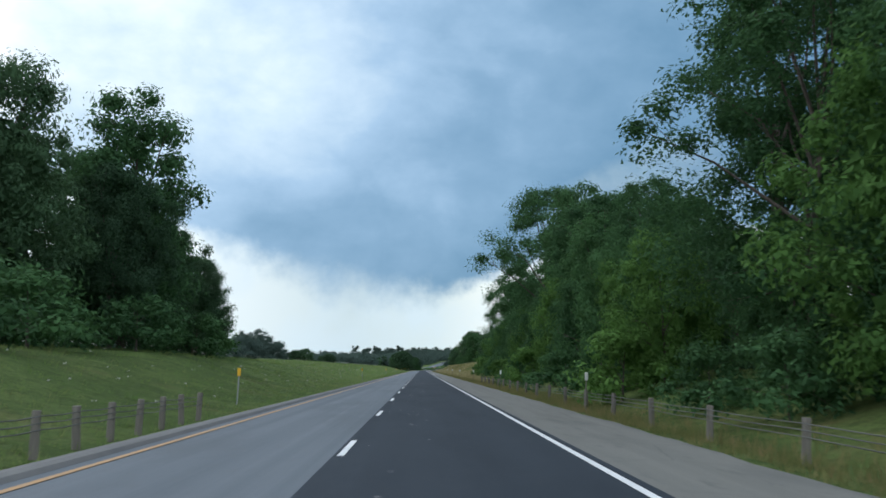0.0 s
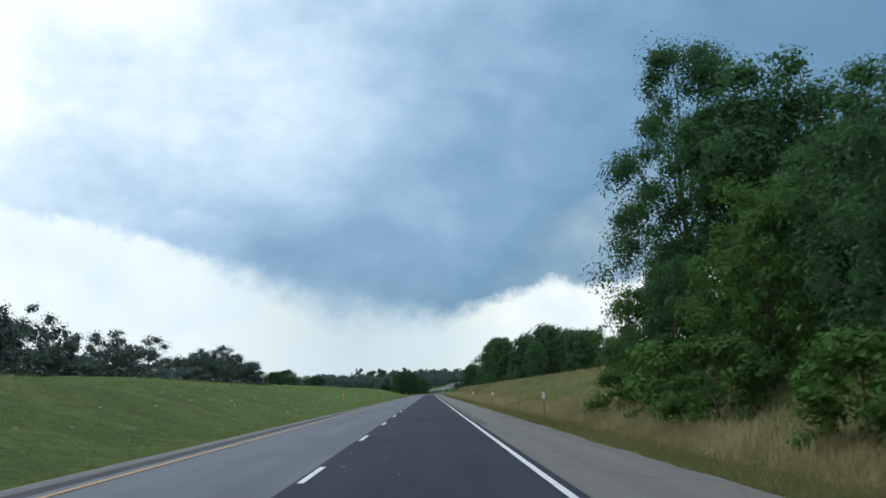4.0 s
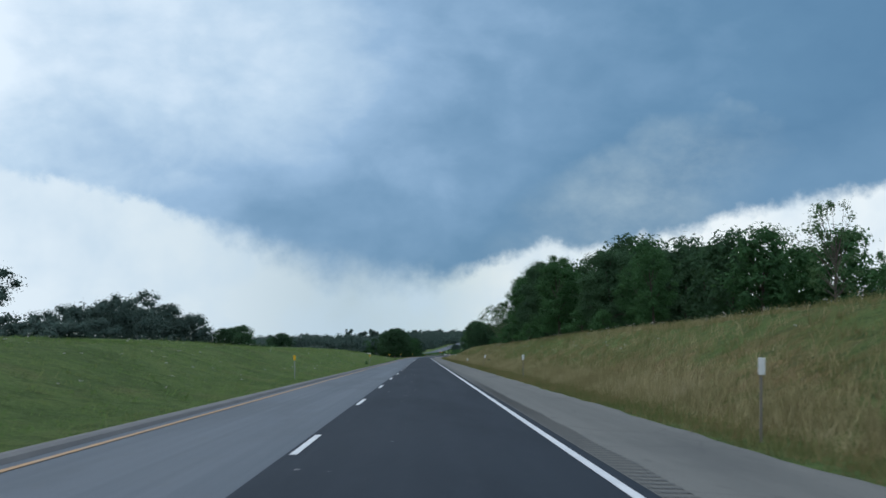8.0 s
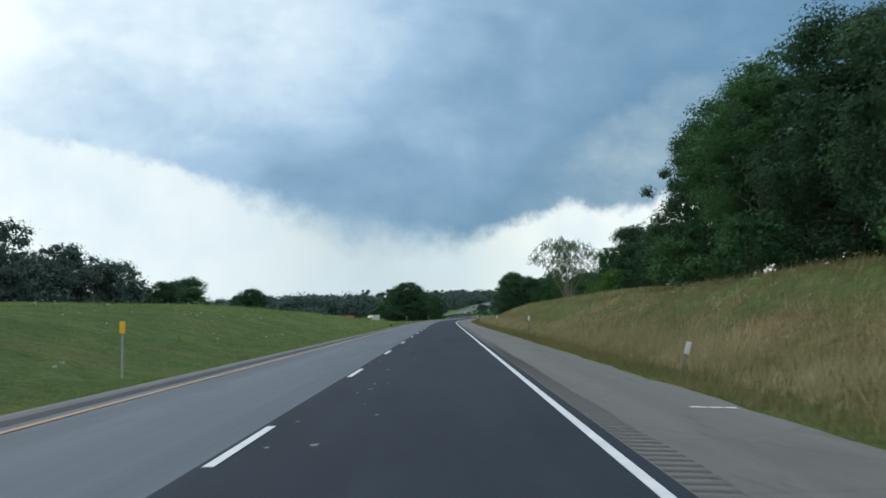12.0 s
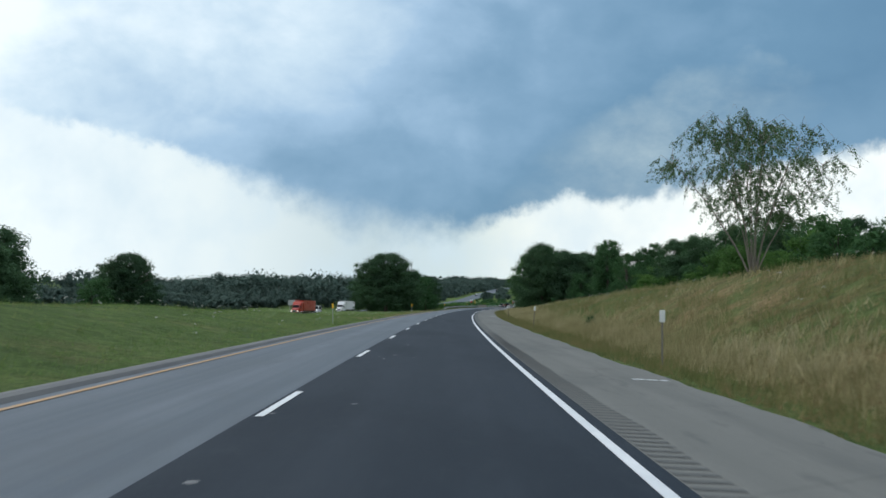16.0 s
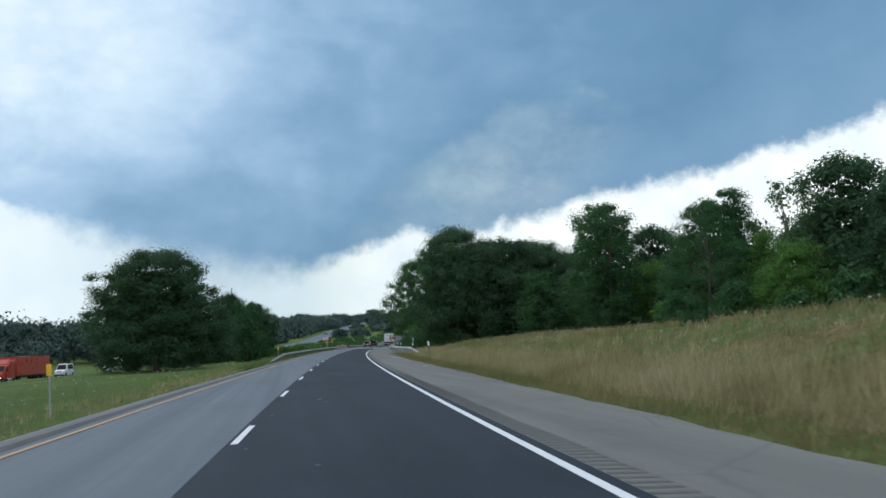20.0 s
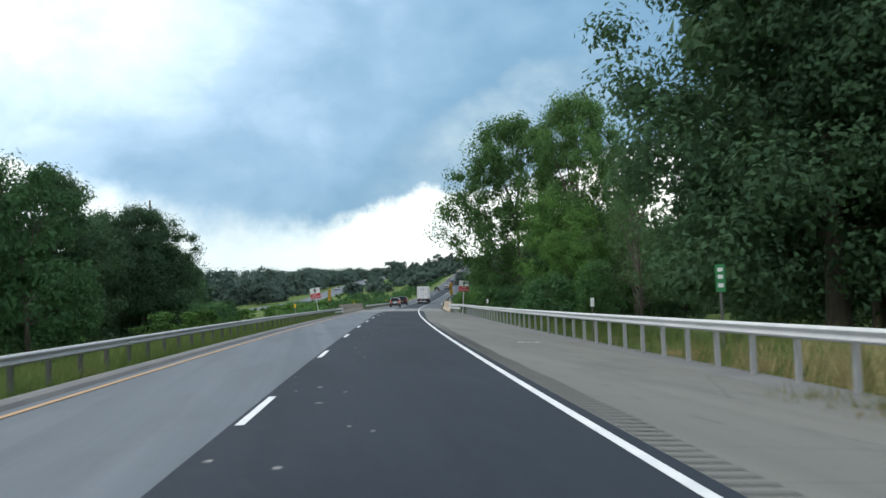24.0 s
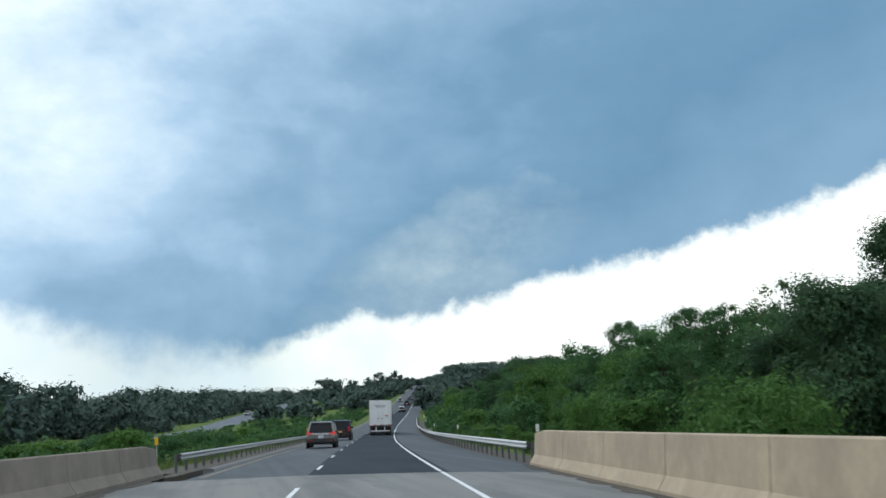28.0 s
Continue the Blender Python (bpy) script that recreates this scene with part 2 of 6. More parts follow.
M = {}
M["asphalt"] = paved("dark_asphalt", (0.013, 0.022, 0.034), (0.021, 0.031, 0.045), (0.033, 0.042, 0.054), (0.012, 0.020, 0.031), 0.82, 0.16, 0.7)
M["rumble"] = worn("milled_grooves", (0.100, 0.106, 0.106), (0.140, 0.146, 0.144), 0.5, 0.9, 40, 0.4, spec=0.2)
M["concrete_lane"] = paved("worn_concrete_lane", (0.080, 0.104, 0.132), (0.135, 0.162, 0.193), (0.10, 0.115, 0.13), (0.088, 0.108, 0.130), 0.8, 0.3, 0.6)
def shoulder_surface():
    """Warm grey chipseal: stains drawn out along the road, dark patches, fine cracks, stones."""
    m, nt, b = principled("chipseal_shoulder", 0.9, 0, spec=0.2)
    v = object_coords(nt)
    long_ = noise_tex(nt, object_coords(nt, 1.3, 0.02, 1), 1.0, 5, 0.62)
    broad = noise_tex(nt, object_coords(nt, 0.45, 0.12, 1), 1.0, 5, 0.65)
    drag = noise_tex(nt, object_coords(nt, 2.6, 0.55, 1), 1.0, 4, 0.6)
    fine = noise_tex(nt, v, 34, 4, 0.7)
    col = mix_rgb(nt, ramp(nt, long_, [(0.34, 0.0), (0.66, 1.0)]), (0.142, 0.148, 0.142), (0.188, 0.192, 0.182))
    col = mix_rgb(nt, ramp(nt, broad, [(0.52, 0.0), (0.66, 0.60)]), col, (0.105, 0.112, 0.112))
    col = mix_rgb(nt, ramp(nt, drag, [(0.60, 0.0), (0.70, 0.55)]), col, (0.092, 0.098, 0.099))
    crack = nt.nodes.new("ShaderNodeTexVoronoi")
    crack.feature = "DISTANCE_TO_EDGE"
    crack.inputs["Scale"].default_value = 0.28
    link(nt, mix_rgb(nt, 0.12, v, noise_tex(nt, v, 1.4, 4, 0.6, 1)), crack.inputs["Vector"])
    col = mix_rgb(nt, ramp(nt, crack.outputs["Distance"], [(0.0, 0.32), (0.010, 0.0)]), col, (0.06, 0.062, 0.062))
    col = mix_rgb(nt, ramp(nt, fine, [(0.34, 0.0), (0.70, 0.45)]), col, (0.105, 0.106, 0.100))
    link(nt, col, b.inputs["Base Color"])
    bump(nt, b, fine, 0.4, 0.01)
    return m


M["shoulder"] = shoulder_surface()
M["deck"] = paved("bridge_deck_concrete", (0.16, 0.17, 0.175), (0.23, 0.235, 0.23), (0.14, 0.15, 0.15), (0.115, 0.125, 0.13), 0.85, 0.3, 0.8)
M["old_lane"] = paved("aged_dark_lane", (0.052, 0.066, 0.082), (0.085, 0.10, 0.118), (0.07, 0.08, 0.09), (0.055, 0.066, 0.08), 0.8, 0.3, 0.6)
M["oil_mark"] = worn("faint_oil_marks", (0.105, 0.113, 0.116), (0.135, 0.143, 0.146), 3.0, 0.9, 40, 0.2, c3=(0.12, 0.125, 0.127), spec=0.2)
M["parapet"] = worn("tan_concrete", (0.35, 0.29, 0.22), (0.50, 0.42, 0.315), 0.9, 0.88, 7, 0.2, stretch=(1, 1, 0.85), c3=(0.29, 0.245, 0.19), spec=0.25)
# the median parapet: same mottling as the tan concrete, darker and greyer
M["parapet_grey"] = worn("darker_grey_brown_concrete", (0.20, 0.180, 0.155), (0.31, 0.275, 0.235), 0.9, 0.9, 7, 0.2, stretch=(1, 1, 0.85), c3=(0.17, 0.155, 0.135), spec=0.2)
M["kerb"] = worn("grey_kerb", (0.125, 0.13, 0.135), (0.19, 0.195, 0.195), 0.6, 0.85, 25, 0.3, c3=(0.12, 0.12, 0.125), spec=0.3)
M["gutter_dirt"] = worn("dark_gutter_dirt", (0.05, 0.045, 0.038), (0.10, 0.09, 0.075), 2.5, 0.95, 20, 0.5, stretch=(1, 0.4, 1))
M["pale_chip"] = worn("pale_chips", (0.20, 0.205, 0.21), (0.27, 0.275, 0.28), 2, 0.8, 25, 0.1)
M["white_paint"] = worn("white_road_paint", (0.62, 0.65, 0.68), (0.78, 0.80, 0.82), 2.0, 0.6, 25, 0.15, c3=(0.48, 0.5, 0.52))
M["yellow_paint"] = worn("faded_yellow_paint", (0.33, 0.205, 0.105), (0.50, 0.285, 0.11), 2.2, 0.7, 16, 0.15, c3=(0.20, 0.165, 0.125))
M["worn_yellow"] = worn("nearly_worn_off_yellow_paint", (0.20, 0.175, 0.13), (0.29, 0.225, 0.14), 2.2, 0.75, 16, 0.15, c3=(0.12, 0.12, 0.115))
M["galv"] = worn("galvanised_steel", (0.32, 0.335, 0.345), (0.45, 0.465, 0.475), 1.5, 0.55, 20, 0.1, metal=0.35, c3=(0.36, 0.37, 0.38))
M["rail_white"] = worn("pale_rail_steel", (0.47, 0.49, 0.50), (0.58, 0.60, 0.61), 1.5, 0.5, 20, 0.1, metal=0.1, c3=(0.50, 0.52, 0.54))
M["dull_steel"] = worn("dull_weathered_steel", (0.10, 0.105, 0.105), (0.17, 0.175, 0.17), 1.5, 0.7, 20, 0.1, metal=0.3, c3=(0.09, 0.085, 0.08))
M["wood_post"] = worn("grey_weathered_wood", (0.17, 0.155, 0.135), (0.26, 0.24, 0.21), 3, 0.85, 30, 0.5, stretch=(4, 4, 0.6))
M["dark_post"] = worn("dark_stained_post", (0.06, 0.06, 0.058), (0.10, 0.098, 0.09), 3, 0.85, 30, 0.4)
M["bark"] = worn("bark", (0.060, 0.050, 0.040), (0.13, 0.11, 0.09), 2.5, 0.9, 18, 0.7, stretch=(3, 3, 0.5))
M["pale_bark"] = worn("pale_bark", (0.20, 0.175, 0.145), (0.32, 0.29, 0.25), 2.5, 0.9, 18, 0.6, stretch=(3, 3, 0.5))
M["white_panel"] = worn("white_reflector", (0.72, 0.74, 0.74), (0.82, 0.83, 0.83), 6, 0.4, 40, 0.05, c3=(0.66, 0.68, 0.68))
M["yellow_panel"] = worn("yellow_reflector", (0.85, 0.47, 0.02), (0.92, 0.55, 0.04), 6, 0.4, 40, 0.05, c3=(0.8, 0.42, 0.02))
M["black_panel"] = worn("black_sheeting", (0.02, 0.02, 0.022), (0.035, 0.035, 0.035), 6, 0.5, 40, 0.05)
M["red_panel"] = worn("red_sheeting", (0.55, 0.03, 0.05), (0.66, 0.05, 0.07), 4, 0.45, 40, 0.05)
M["green_panel"] = worn("green_sheeting", (0.02, 0.20, 0.07), (0.03, 0.25, 0.09), 4, 0.45, 40, 0.05)
M["sign_back"] = worn("grey_sign_back", (0.36, 0.38, 0.38), (0.46, 0.48, 0.48), 3, 0.5, 30, 0.05, metal=0.2)
M["truck_white"] = worn("dusty_white_paint", (0.66, 0.67, 0.68), (0.78, 0.79, 0.80), 0.8, 0.45, 25, 0.03, c3=(0.58, 0.58, 0.57))
M["truck_red"] = worn("red_truck_paint", (0.42, 0.05, 0.035), (0.52, 0.07, 0.045), 0.8, 0.35, 25, 0.03)
M["suv_grey"] = worn("grey_brown_car_paint", (0.21, 0.203, 0.198), (0.25, 0.243, 0.236), 0.7, 0.3, 60, 0.01, metal=0.5, c3=(0.18, 0.176, 0.172))
M["suv_black"] = worn("black_car_paint", (0.012, 0.013, 0.017), (0.02, 0.021, 0.026), 0.7, 0.22, 60, 0.01, metal=0.2)
M["car_silver"] = worn("silver_car_paint", (0.42, 0.44, 0.46), (0.5, 0.52, 0.54), 0.7, 0.3, 60, 0.01, metal=0.6)
M["car_glass"] = principled("dark_tinted_glass", 0.06, 0.0, (0.012, 0.014, 0.017), 0.22)[0]
M["tyre"] = worn("tyre_rubber", (0.018, 0.018, 0.018), (0.035, 0.034, 0.032), 5, 0.9, 60, 0.3)
M["rim"] = principled("alloy_rim", 0.3, 0.9, (0.55, 0.56, 0.58))[0]
M["chrome"] = principled("chrome_trim", 0.15, 1.0, (0.75, 0.76, 0.78))[0]
M["plastic"] = worn("black_plastic", (0.02, 0.02, 0.021), (0.035, 0.035, 0.036), 3, 0.6, 60, 0.1)
M["steel_dark"] = worn("dark_chassis_steel", (0.03, 0.03, 0.032), (0.06, 0.058, 0.055), 2, 0.6, 30, 0.2, metal=0.3)
M["plate_light"] = principled("pale_plate", 0.4, 0, (0.62, 0.68, 0.75))[0]
M["plate_orange"] = principled("orange_plate", 0.4, 0, (0.75, 0.36, 0.05))[0]
m, nt, b = principled("lit_tail_lamp", 0.2, 0, (0.45, 0.012, 0.016))
b.inputs["Emission Color"].default_value = (1.0, 0.03, 0.03, 1)
b.inputs["Emission Strength"].default_value = 0.30
M["tail_lit"] = m
M["tail_red"] = principled("red_tail_lens", 0.15, 0, (0.42, 0.015, 0.02))[0]
m, nt, b = principled("lit_headlamp", 0.1, 0, (0.9, 0.9, 0.88))
b.inputs["Emission Color"].default_value = (1.0, 0.95, 0.85, 1)
b.inputs["Emission Strength"].default_value = 1.5
M["headlamp"] = m
M["grey_print"] = principled("faded_grey_print", 0.6, 0, (0.30, 0.31, 0.34))[0]
M["red_print"] = principled("red_reflective_tape", 0.5, 0, (0.50, 0.06, 0.05))[0]


def leafy(name, dark, light, trans=0.32, spread=0.34, even=0.0):
    """Leaves: tone varies from tree to tree and from leaf to leaf."""
    m, nt, b = principled(name, 0.75, 0, spec=0.06)
    info = nt.nodes.new("ShaderNodeObjectInfo")
    geo = nt.nodes.new("ShaderNodeNewGeometry")
    f = math_node(nt, "ADD", math_node(nt, "MULTIPLY", info.outputs["Random"], 0.45), math_node(nt, "MULTIPLY", geo.outputs["Random Per Island"], spread))
    v = object_coords(nt)
    f = math_node(nt, "ADD", f, math_node(nt, "MULTIPLY", math_node(nt, "SUBTRACT", noise_tex(nt, v, 0.35, 2), 0.5), 0.7))
    col = ramp(nt, f, [(0.1, dark), (0.55, tuple((a + c) / 2 for a, c in zip(dark, light))), (0.95, light)])
    link(nt, col, b.inputs["Base Color"])
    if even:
        # normals bent upward flatten a far crown's shading, as haze would
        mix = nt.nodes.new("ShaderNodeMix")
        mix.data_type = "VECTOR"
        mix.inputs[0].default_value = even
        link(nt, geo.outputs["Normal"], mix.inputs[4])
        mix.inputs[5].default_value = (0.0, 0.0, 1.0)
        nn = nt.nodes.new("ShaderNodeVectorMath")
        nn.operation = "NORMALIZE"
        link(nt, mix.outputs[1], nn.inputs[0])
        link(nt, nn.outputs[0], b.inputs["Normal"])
    tr = nt.nodes.new("ShaderNodeBsdfTranslucent")
    link(nt, mix_rgb(nt, 0.3, col, (0.09, 0.17, 0.04)), tr.inputs[0])
    mx = nt.nodes.new("ShaderNodeMixShader")
    mx.inputs[0].default_value = trans
    link(nt, b.outputs[0], mx.inputs[1])
    link(nt, tr.outputs[0], mx.inputs[2])
    link(nt, mx.outputs[0], nt.nodes["Material Output"].inputs[0])
    return m


M["leaf_dark"] = leafy("dark_green_leaves", (0.038, 0.076, 0.047), (0.096, 0.180, 0.090))
M["leaf_mid"] = leafy("green_leaves", (0.042, 0.098, 0.047), (0.108, 0.230, 0.088))
M["leaf_light"] = leafy("light_green_leaves", (0.064, 0.140, 0.042), (0.155, 0.300, 0.075))
M["leaf_cotton"] = leafy("cottonwood_leaves", (0.062, 0.130, 0.054), (0.155, 0.290, 0.100), 0.40)
M["leaf_grey"] = leafy("grey_green_sparse_leaves", (0.058, 0.108, 0.052), (0.125, 0.215, 0.100))
# bluer, low-contrast leaves: the haze of distance is mixed into this colour
M["leaf_far"] = leafy("haze_tinted_far_leaves", (0.058, 0.096, 0.086), (0.100, 0.152, 0.120), 0.1, 0.10, 0.6)


def grassy(name, stops, trans=0.25):
    """Grass blades lit like the sward they stand in, in drifts of several tones."""
    m, nt, b = principled(name, 0.85, 0, spec=0.05)
    geo = nt.nodes.new("ShaderNodeNewGeometry")
    v = object_coords(nt)
    f = math_node(nt, "MULTIPLY", geo.outputs["Random Per Island"], 0.30)
    f = math_node(nt, "ADD", f, math_node(nt, "MULTIPLY", noise_tex(nt, v, 0.16, 4, 0.6), 0.75))
    f = math_node(nt, "ADD", f, math_node(nt, "MULTIPLY", math_node(nt, "SUBTRACT", noise_tex(nt, v, 1.3, 4, 0.65), 0.5), 0.8))
    col = ramp(nt, f, stops)
    link(nt, col, b.inputs["Base Color"])
    mix = nt.nodes.new("ShaderNodeMix")
    mix.data_type = "VECTOR"
    mix.inputs[0].default_value = 0.2
    mix.inputs[4].default_value = (0.0, 0.0, 1.0)
    link(nt, geo.outputs["Normal"], mix.inputs[5])
    nn = nt.nodes.new("ShaderNodeVectorMath")
    nn.operation = "NORMALIZE"
    link(nt, mix.outputs[1], nn.inputs[0])
    link(nt, nn.outputs[0], b.inputs["Normal"])
    tr = nt.nodes.new("ShaderNodeBsdfTranslucent")
    link(nt, col, tr.inputs[0])
    mx = nt.nodes.new("ShaderNodeMixShader")
    mx.inputs[0].default_value = trans
    link(nt, b.outputs[0], mx.inputs[1])
    link(nt, tr.outputs[0], mx.inputs[2])
    link(nt, mx.outputs[0], nt.nodes["Material Output"].inputs[0])
    return m


M["blade_dry"] = grassy("dry_straw_grass", [(0.20, (0.20, 0.195, 0.078)), (0.42, (0.34, 0.305, 0.145)), (0.62, (0.50, 0.44, 0.235)), (0.85, (0.64, 0.575, 0.36))])
M["blade_green"] = grassy("green_grass_blades", [(0.20, (0.068, 0.128, 0.038)), (0.45, (0.115, 0.190, 0.055)), (0.70, (0.180, 0.240, 0.078)), (0.9, (0.26, 0.27, 0.11))])
M["blade_meadow"] = grassy("mixed_meadow_grass", [(0.18, (0.092, 0.178, 0.050)), (0.42, (0.142, 0.248, 0.070)), (0.58, (0.192, 0.285, 0.086)), (0.72, (0.25, 0.285, 0.11)), (0.88, (0.30, 0.262, 0.135))])
M["blade_olive"] = grassy("olive_bank_grass", [(0.18, (0.110, 0.155, 0.050)), (0.40, (0.180, 0.215, 0.075)), (0.55, (0.255, 0.245, 0.100)), (0.70, (0.33, 0.265, 0.13)), (0.88, (0.37, 0.27, 0.155))])
M["flower"] = leafy("white_meadow_flowers", (0.55, 0.55, 0.5), (0.75, 0.75, 0.7))


def make_ground_material():
    m, nt, b = principled("meadow_ground", 0.95, spec=0.1)
    tc = nt.nodes.new("ShaderNodeTexCoord")
    v = tc.outputs["Object"]
    at = nt.nodes.new("ShaderNodeAttribute")
    at.attribute_name = "dryness"
    f = math_node(nt, "ADD", at.outputs["Fac"], math_node(nt, "MULTIPLY", math_node(nt, "SUBTRACT", noise_tex(nt, v, 0.12, 5, 0.65), 0.5), 1.1))
    f = math_node(nt, "ADD", f, math_node(nt, "MULTIPLY", math_node(nt, "SUBTRACT", noise_tex(nt, v, 0.9, 4, 0.65), 0.5), 0.5))
    col = ramp(nt, f, [(0.0, (0.099, 0.159, 0.048)), (0.25, (0.126, 0.204, 0.060)), (0.45, (0.178, 0.228, 0.076)), (0.65, (0.288, 0.219, 0.101)), (0.85, (0.437, 0.313, 0.162)), (1.0, (0.535, 0.381, 0.208))])
    g = noise_tex(nt, v, 6.5, 6, 0.78)
    tuft = noise_tex(nt, v, 1.4, 7, 0.78)
    col = mix_rgb(nt, ramp(nt, noise_tex(nt, v, 0.30, 6, 0.72), [(0.46, 0.0), (0.60, 0.75)]), col, (0.188, 0.270, 0.085))
    col = mix_rgb(nt, ramp(nt, noise_tex(nt, v, 0.17, 6, 0.72), [(0.54, 0.0), (0.68, 0.40)]), col, (0.262, 0.215, 0.108))
    col = mix_rgb(nt, ramp(nt, tuft, [(0.38, 0.62), (0.52, 0.0)]), col, (0.062, 0.105, 0.034))
    col = mix_rgb(nt, ramp(nt, g, [(0.36, 0.55), (0.56, 0.0)]), col, (0.055, 0.080, 0.028))
    col = mix_rgb(nt, ramp(nt, g, [(0.58, 0.0), (0.72, 0.5)]), col, (0.30, 0.31, 0.14))
    link(nt, col, b.inputs["Base Color"])
    bump(nt, b, tuft, 1.0, 0.5)
    return m


M["ground"] = make_ground_material()


# ---- plan: a road line with s metres along it and u metres to its right ----
S_CURVE, S_END, KAPPA = 465.0, 1030.0, 3.5e-4
_ss = np.arange(-400.0, 3400.0, 1.0)
_hh = KAPPA * np.clip(np.minimum(_ss, S_END) - S_CURVE, 0, None)
_xx = np.concatenate([[0], np.cumsum(np.sin(_hh)[:-1])])
_yy = np.concatenate([[0], np.cumsum(np.cos(_hh)[:-1])])
_yy = _yy - np.interp(0, _ss, _yy)


def smooth(a, b, v):
    t = np.clip((v - a) / (b - a), 0, 1)
    return t * t * (3 - 2 * t)


def heading(s):
    return np.interp(s, _ss, _hh)


def plan(s, u):
    h = heading(s)
    return np.interp(s, _ss, _xx) + u * np.cos(h), np.interp(s, _ss, _yy) - u * np.sin(h)


def grade(s):
    """Height of the road line: level, then up the hill beyond the bridge."""
    s = np.asarray(s, float)
    a = np.clip(s - 880, 0, 229)
    return 1.2e-4 * a * a + 0.055 * (np.clip(s, 1109, 1480) - 1109) + 0.055 * 150 * (1 - np.exp(-np.clip(s - 1480, 0, None) / 150))


def bank(s):
    return 0.035 * smooth(620, 740, np.asarray(s, float))


def surf(s, u):
    """Height of the pavement."""
    u = np.asarray(u, float)
    cross = -0.02 * np.clip(-1.83 - u, 0, None) - 0.03 * np.clip(u - 2.0, 0, None)
    return grade(s) - bank(s) * u + cross


def opposite(s):
    """Height of the other carriageway, 55 m to the left."""
    s = np.asarray(s, float)
    return np.interp(s, [500, 800, 880, 913, 993, 1030, 1085, 1165, 1237, 1400, 1600, 1900, 3400], [-3.0, -2.5, -1.6, -0.8, 0.5, 1.3, 3.2, 8.4, 12.6, 19.5, 26, 31, 36])


U_OPP = -55.0
GULLY = (797.0, 829.0)


def ground_z(s, u):
    s, u = np.asarray(s, float), np.asarray(u, float)
    g0 = grade(s)
    right = np.interp(s, [-300, 0, 110, 190, 230, 500, 560, 620, 690, 740, 1000, 3400], [0.5, 0.5, 0.55, 0.9, 1.0, 1.0, 0.72, 0.46, 0.40, -0.35, 0.3, 0.5])
    rp = np.interp(u, [4.4, 6.6, 8.2, 13, 20, 30, 60, 200], [0, -0.06, 0.3, 2.75, 3.75, 4.1, 4.3, 5.0])
    zr = -0.11 + rp * right + np.interp(u, [4.5, 6.2, 8], [0, -0.14, 0])
    left = np.interp(s, [-300, 440, 490, 530, 565, 600, 700, 800, 3400], [1, 1, 0.72, 0.28, -0.02, -0.28, -0.42, -0.42, -0.42])
    lp = np.interp(-u, [5.5, 7, 9, 15, 25, 35, 45], [0, -0.02, 0.25, 1.95, 2.55, 2.95, 2.9])
    zl = -0.26 + lp * left
    zo = opposite(s) - g0
    w = smooth(35, 49, -u) * smooth(-1, 1, -u)
    zl = zl * (1 - w) + (zo - 0.15) * w
    far = smooth(64, 130, -u) * np.interp(s, [-300, 500, 800, 1000, 1150, 1500, 3400], [3, 1, 0, 2, 3, 10, 16])
    zl = zl + far
    z = np.where(u > 0, zr, zl)
    z = np.where((u > -5.86) & (u < 4.3), -0.5, z)
    z = np.where(np.abs(u - U_OPP) < 5.4, zl - 0.45, z)
    # the hollow under the bridge
    dip = smooth(GULLY[0] - 9, GULLY[0], s) * smooth(GULLY[1] + 9, GULLY[1], s)
    z = z - dip * 7.0 * (1 - smooth(40, 70, np.abs(u)))
    hill = smooth(30, 160, u) * np.interp(s, [-300, 800, 1000, 1500, 3400], [0, 0, 4, 10, 14])
    keep = smooth(150, 45, u) * smooth(-150, -45, u)
    flat = g0 * np.maximum(keep, 0.55)
    return z + hill + flat - bank(s) * np.clip(u, -9, 9) + 0.10 * np.sin(s * 0.21 + u * 0.3) * smooth(9, 14, np.abs(u)) + 0.18 * np.sin(s * 0.053 + u * 0.11) * smooth(10, 20, np.abs(u))


def at(s, u, dz=0.0, turn=0.0, on=None):
    """The pose of a thing at s, u, facing along the road; on: its height, else on the ground."""
    x, y = plan(s, u)
    z = float(ground_z(s, u)) if on is None else on
    return pose(float(x), float(y), z + dz, 0, 0, turn - math.degrees(float(heading(s))))


# ---- mesh helpers ----
def mesh_from(name, verts, faces, mats, smooth_shade=False, idx=None):
    me = bpy.data.meshes.new(name)
    me.from_pydata([tuple(map(float, v)) for v in verts], [], faces)
    for k in (mats if isinstance(mats, (list, tuple)) else [mats]):
        me.materials.append(M[k])
    if idx is not None:
        me.polygons.foreach_set("material_index", idx)
    if smooth_shade:
        me.polygons.foreach_set("use_smooth", [True] * len(me.polygons))
    me.update()
    return me


def fast_mesh(name, verts, nper, mat, mat_index=None):
    """Loose polygons of nper corners each, from an array of corners."""
    verts = np.asarray(verts, np.float32).reshape(-1, 3)
    nf = len(verts) // nper
    me = bpy.data.meshes.new(name)
    me.vertices.add(len(verts))
    me.vertices.foreach_set("co", verts.ravel())
    me.loops.add(len(verts))
    me.loops.foreach_set("vertex_index", np.arange(len(verts), dtype=np.int32))
    me.polygons.add(nf)
    me.polygons.foreach_set("loop_start", np.arange(0, len(verts), nper, dtype=np.int32))
    for k in (mat if isinstance(mat, (list, tuple)) else [mat]):
        me.materials.append(M[k])
    if mat_index is not None:
        me.polygons.foreach_set("material_index", np.asarray(mat_index, np.int32))
    me.update(calc_edges=True)
    return me


def thing(name, m, label, category, group="", kind=""):
    ob = new(name)
    ob.empty_display_size = 0.3
    ob.matrix_world = m
    return tagged(ob, label, category, group, kind)


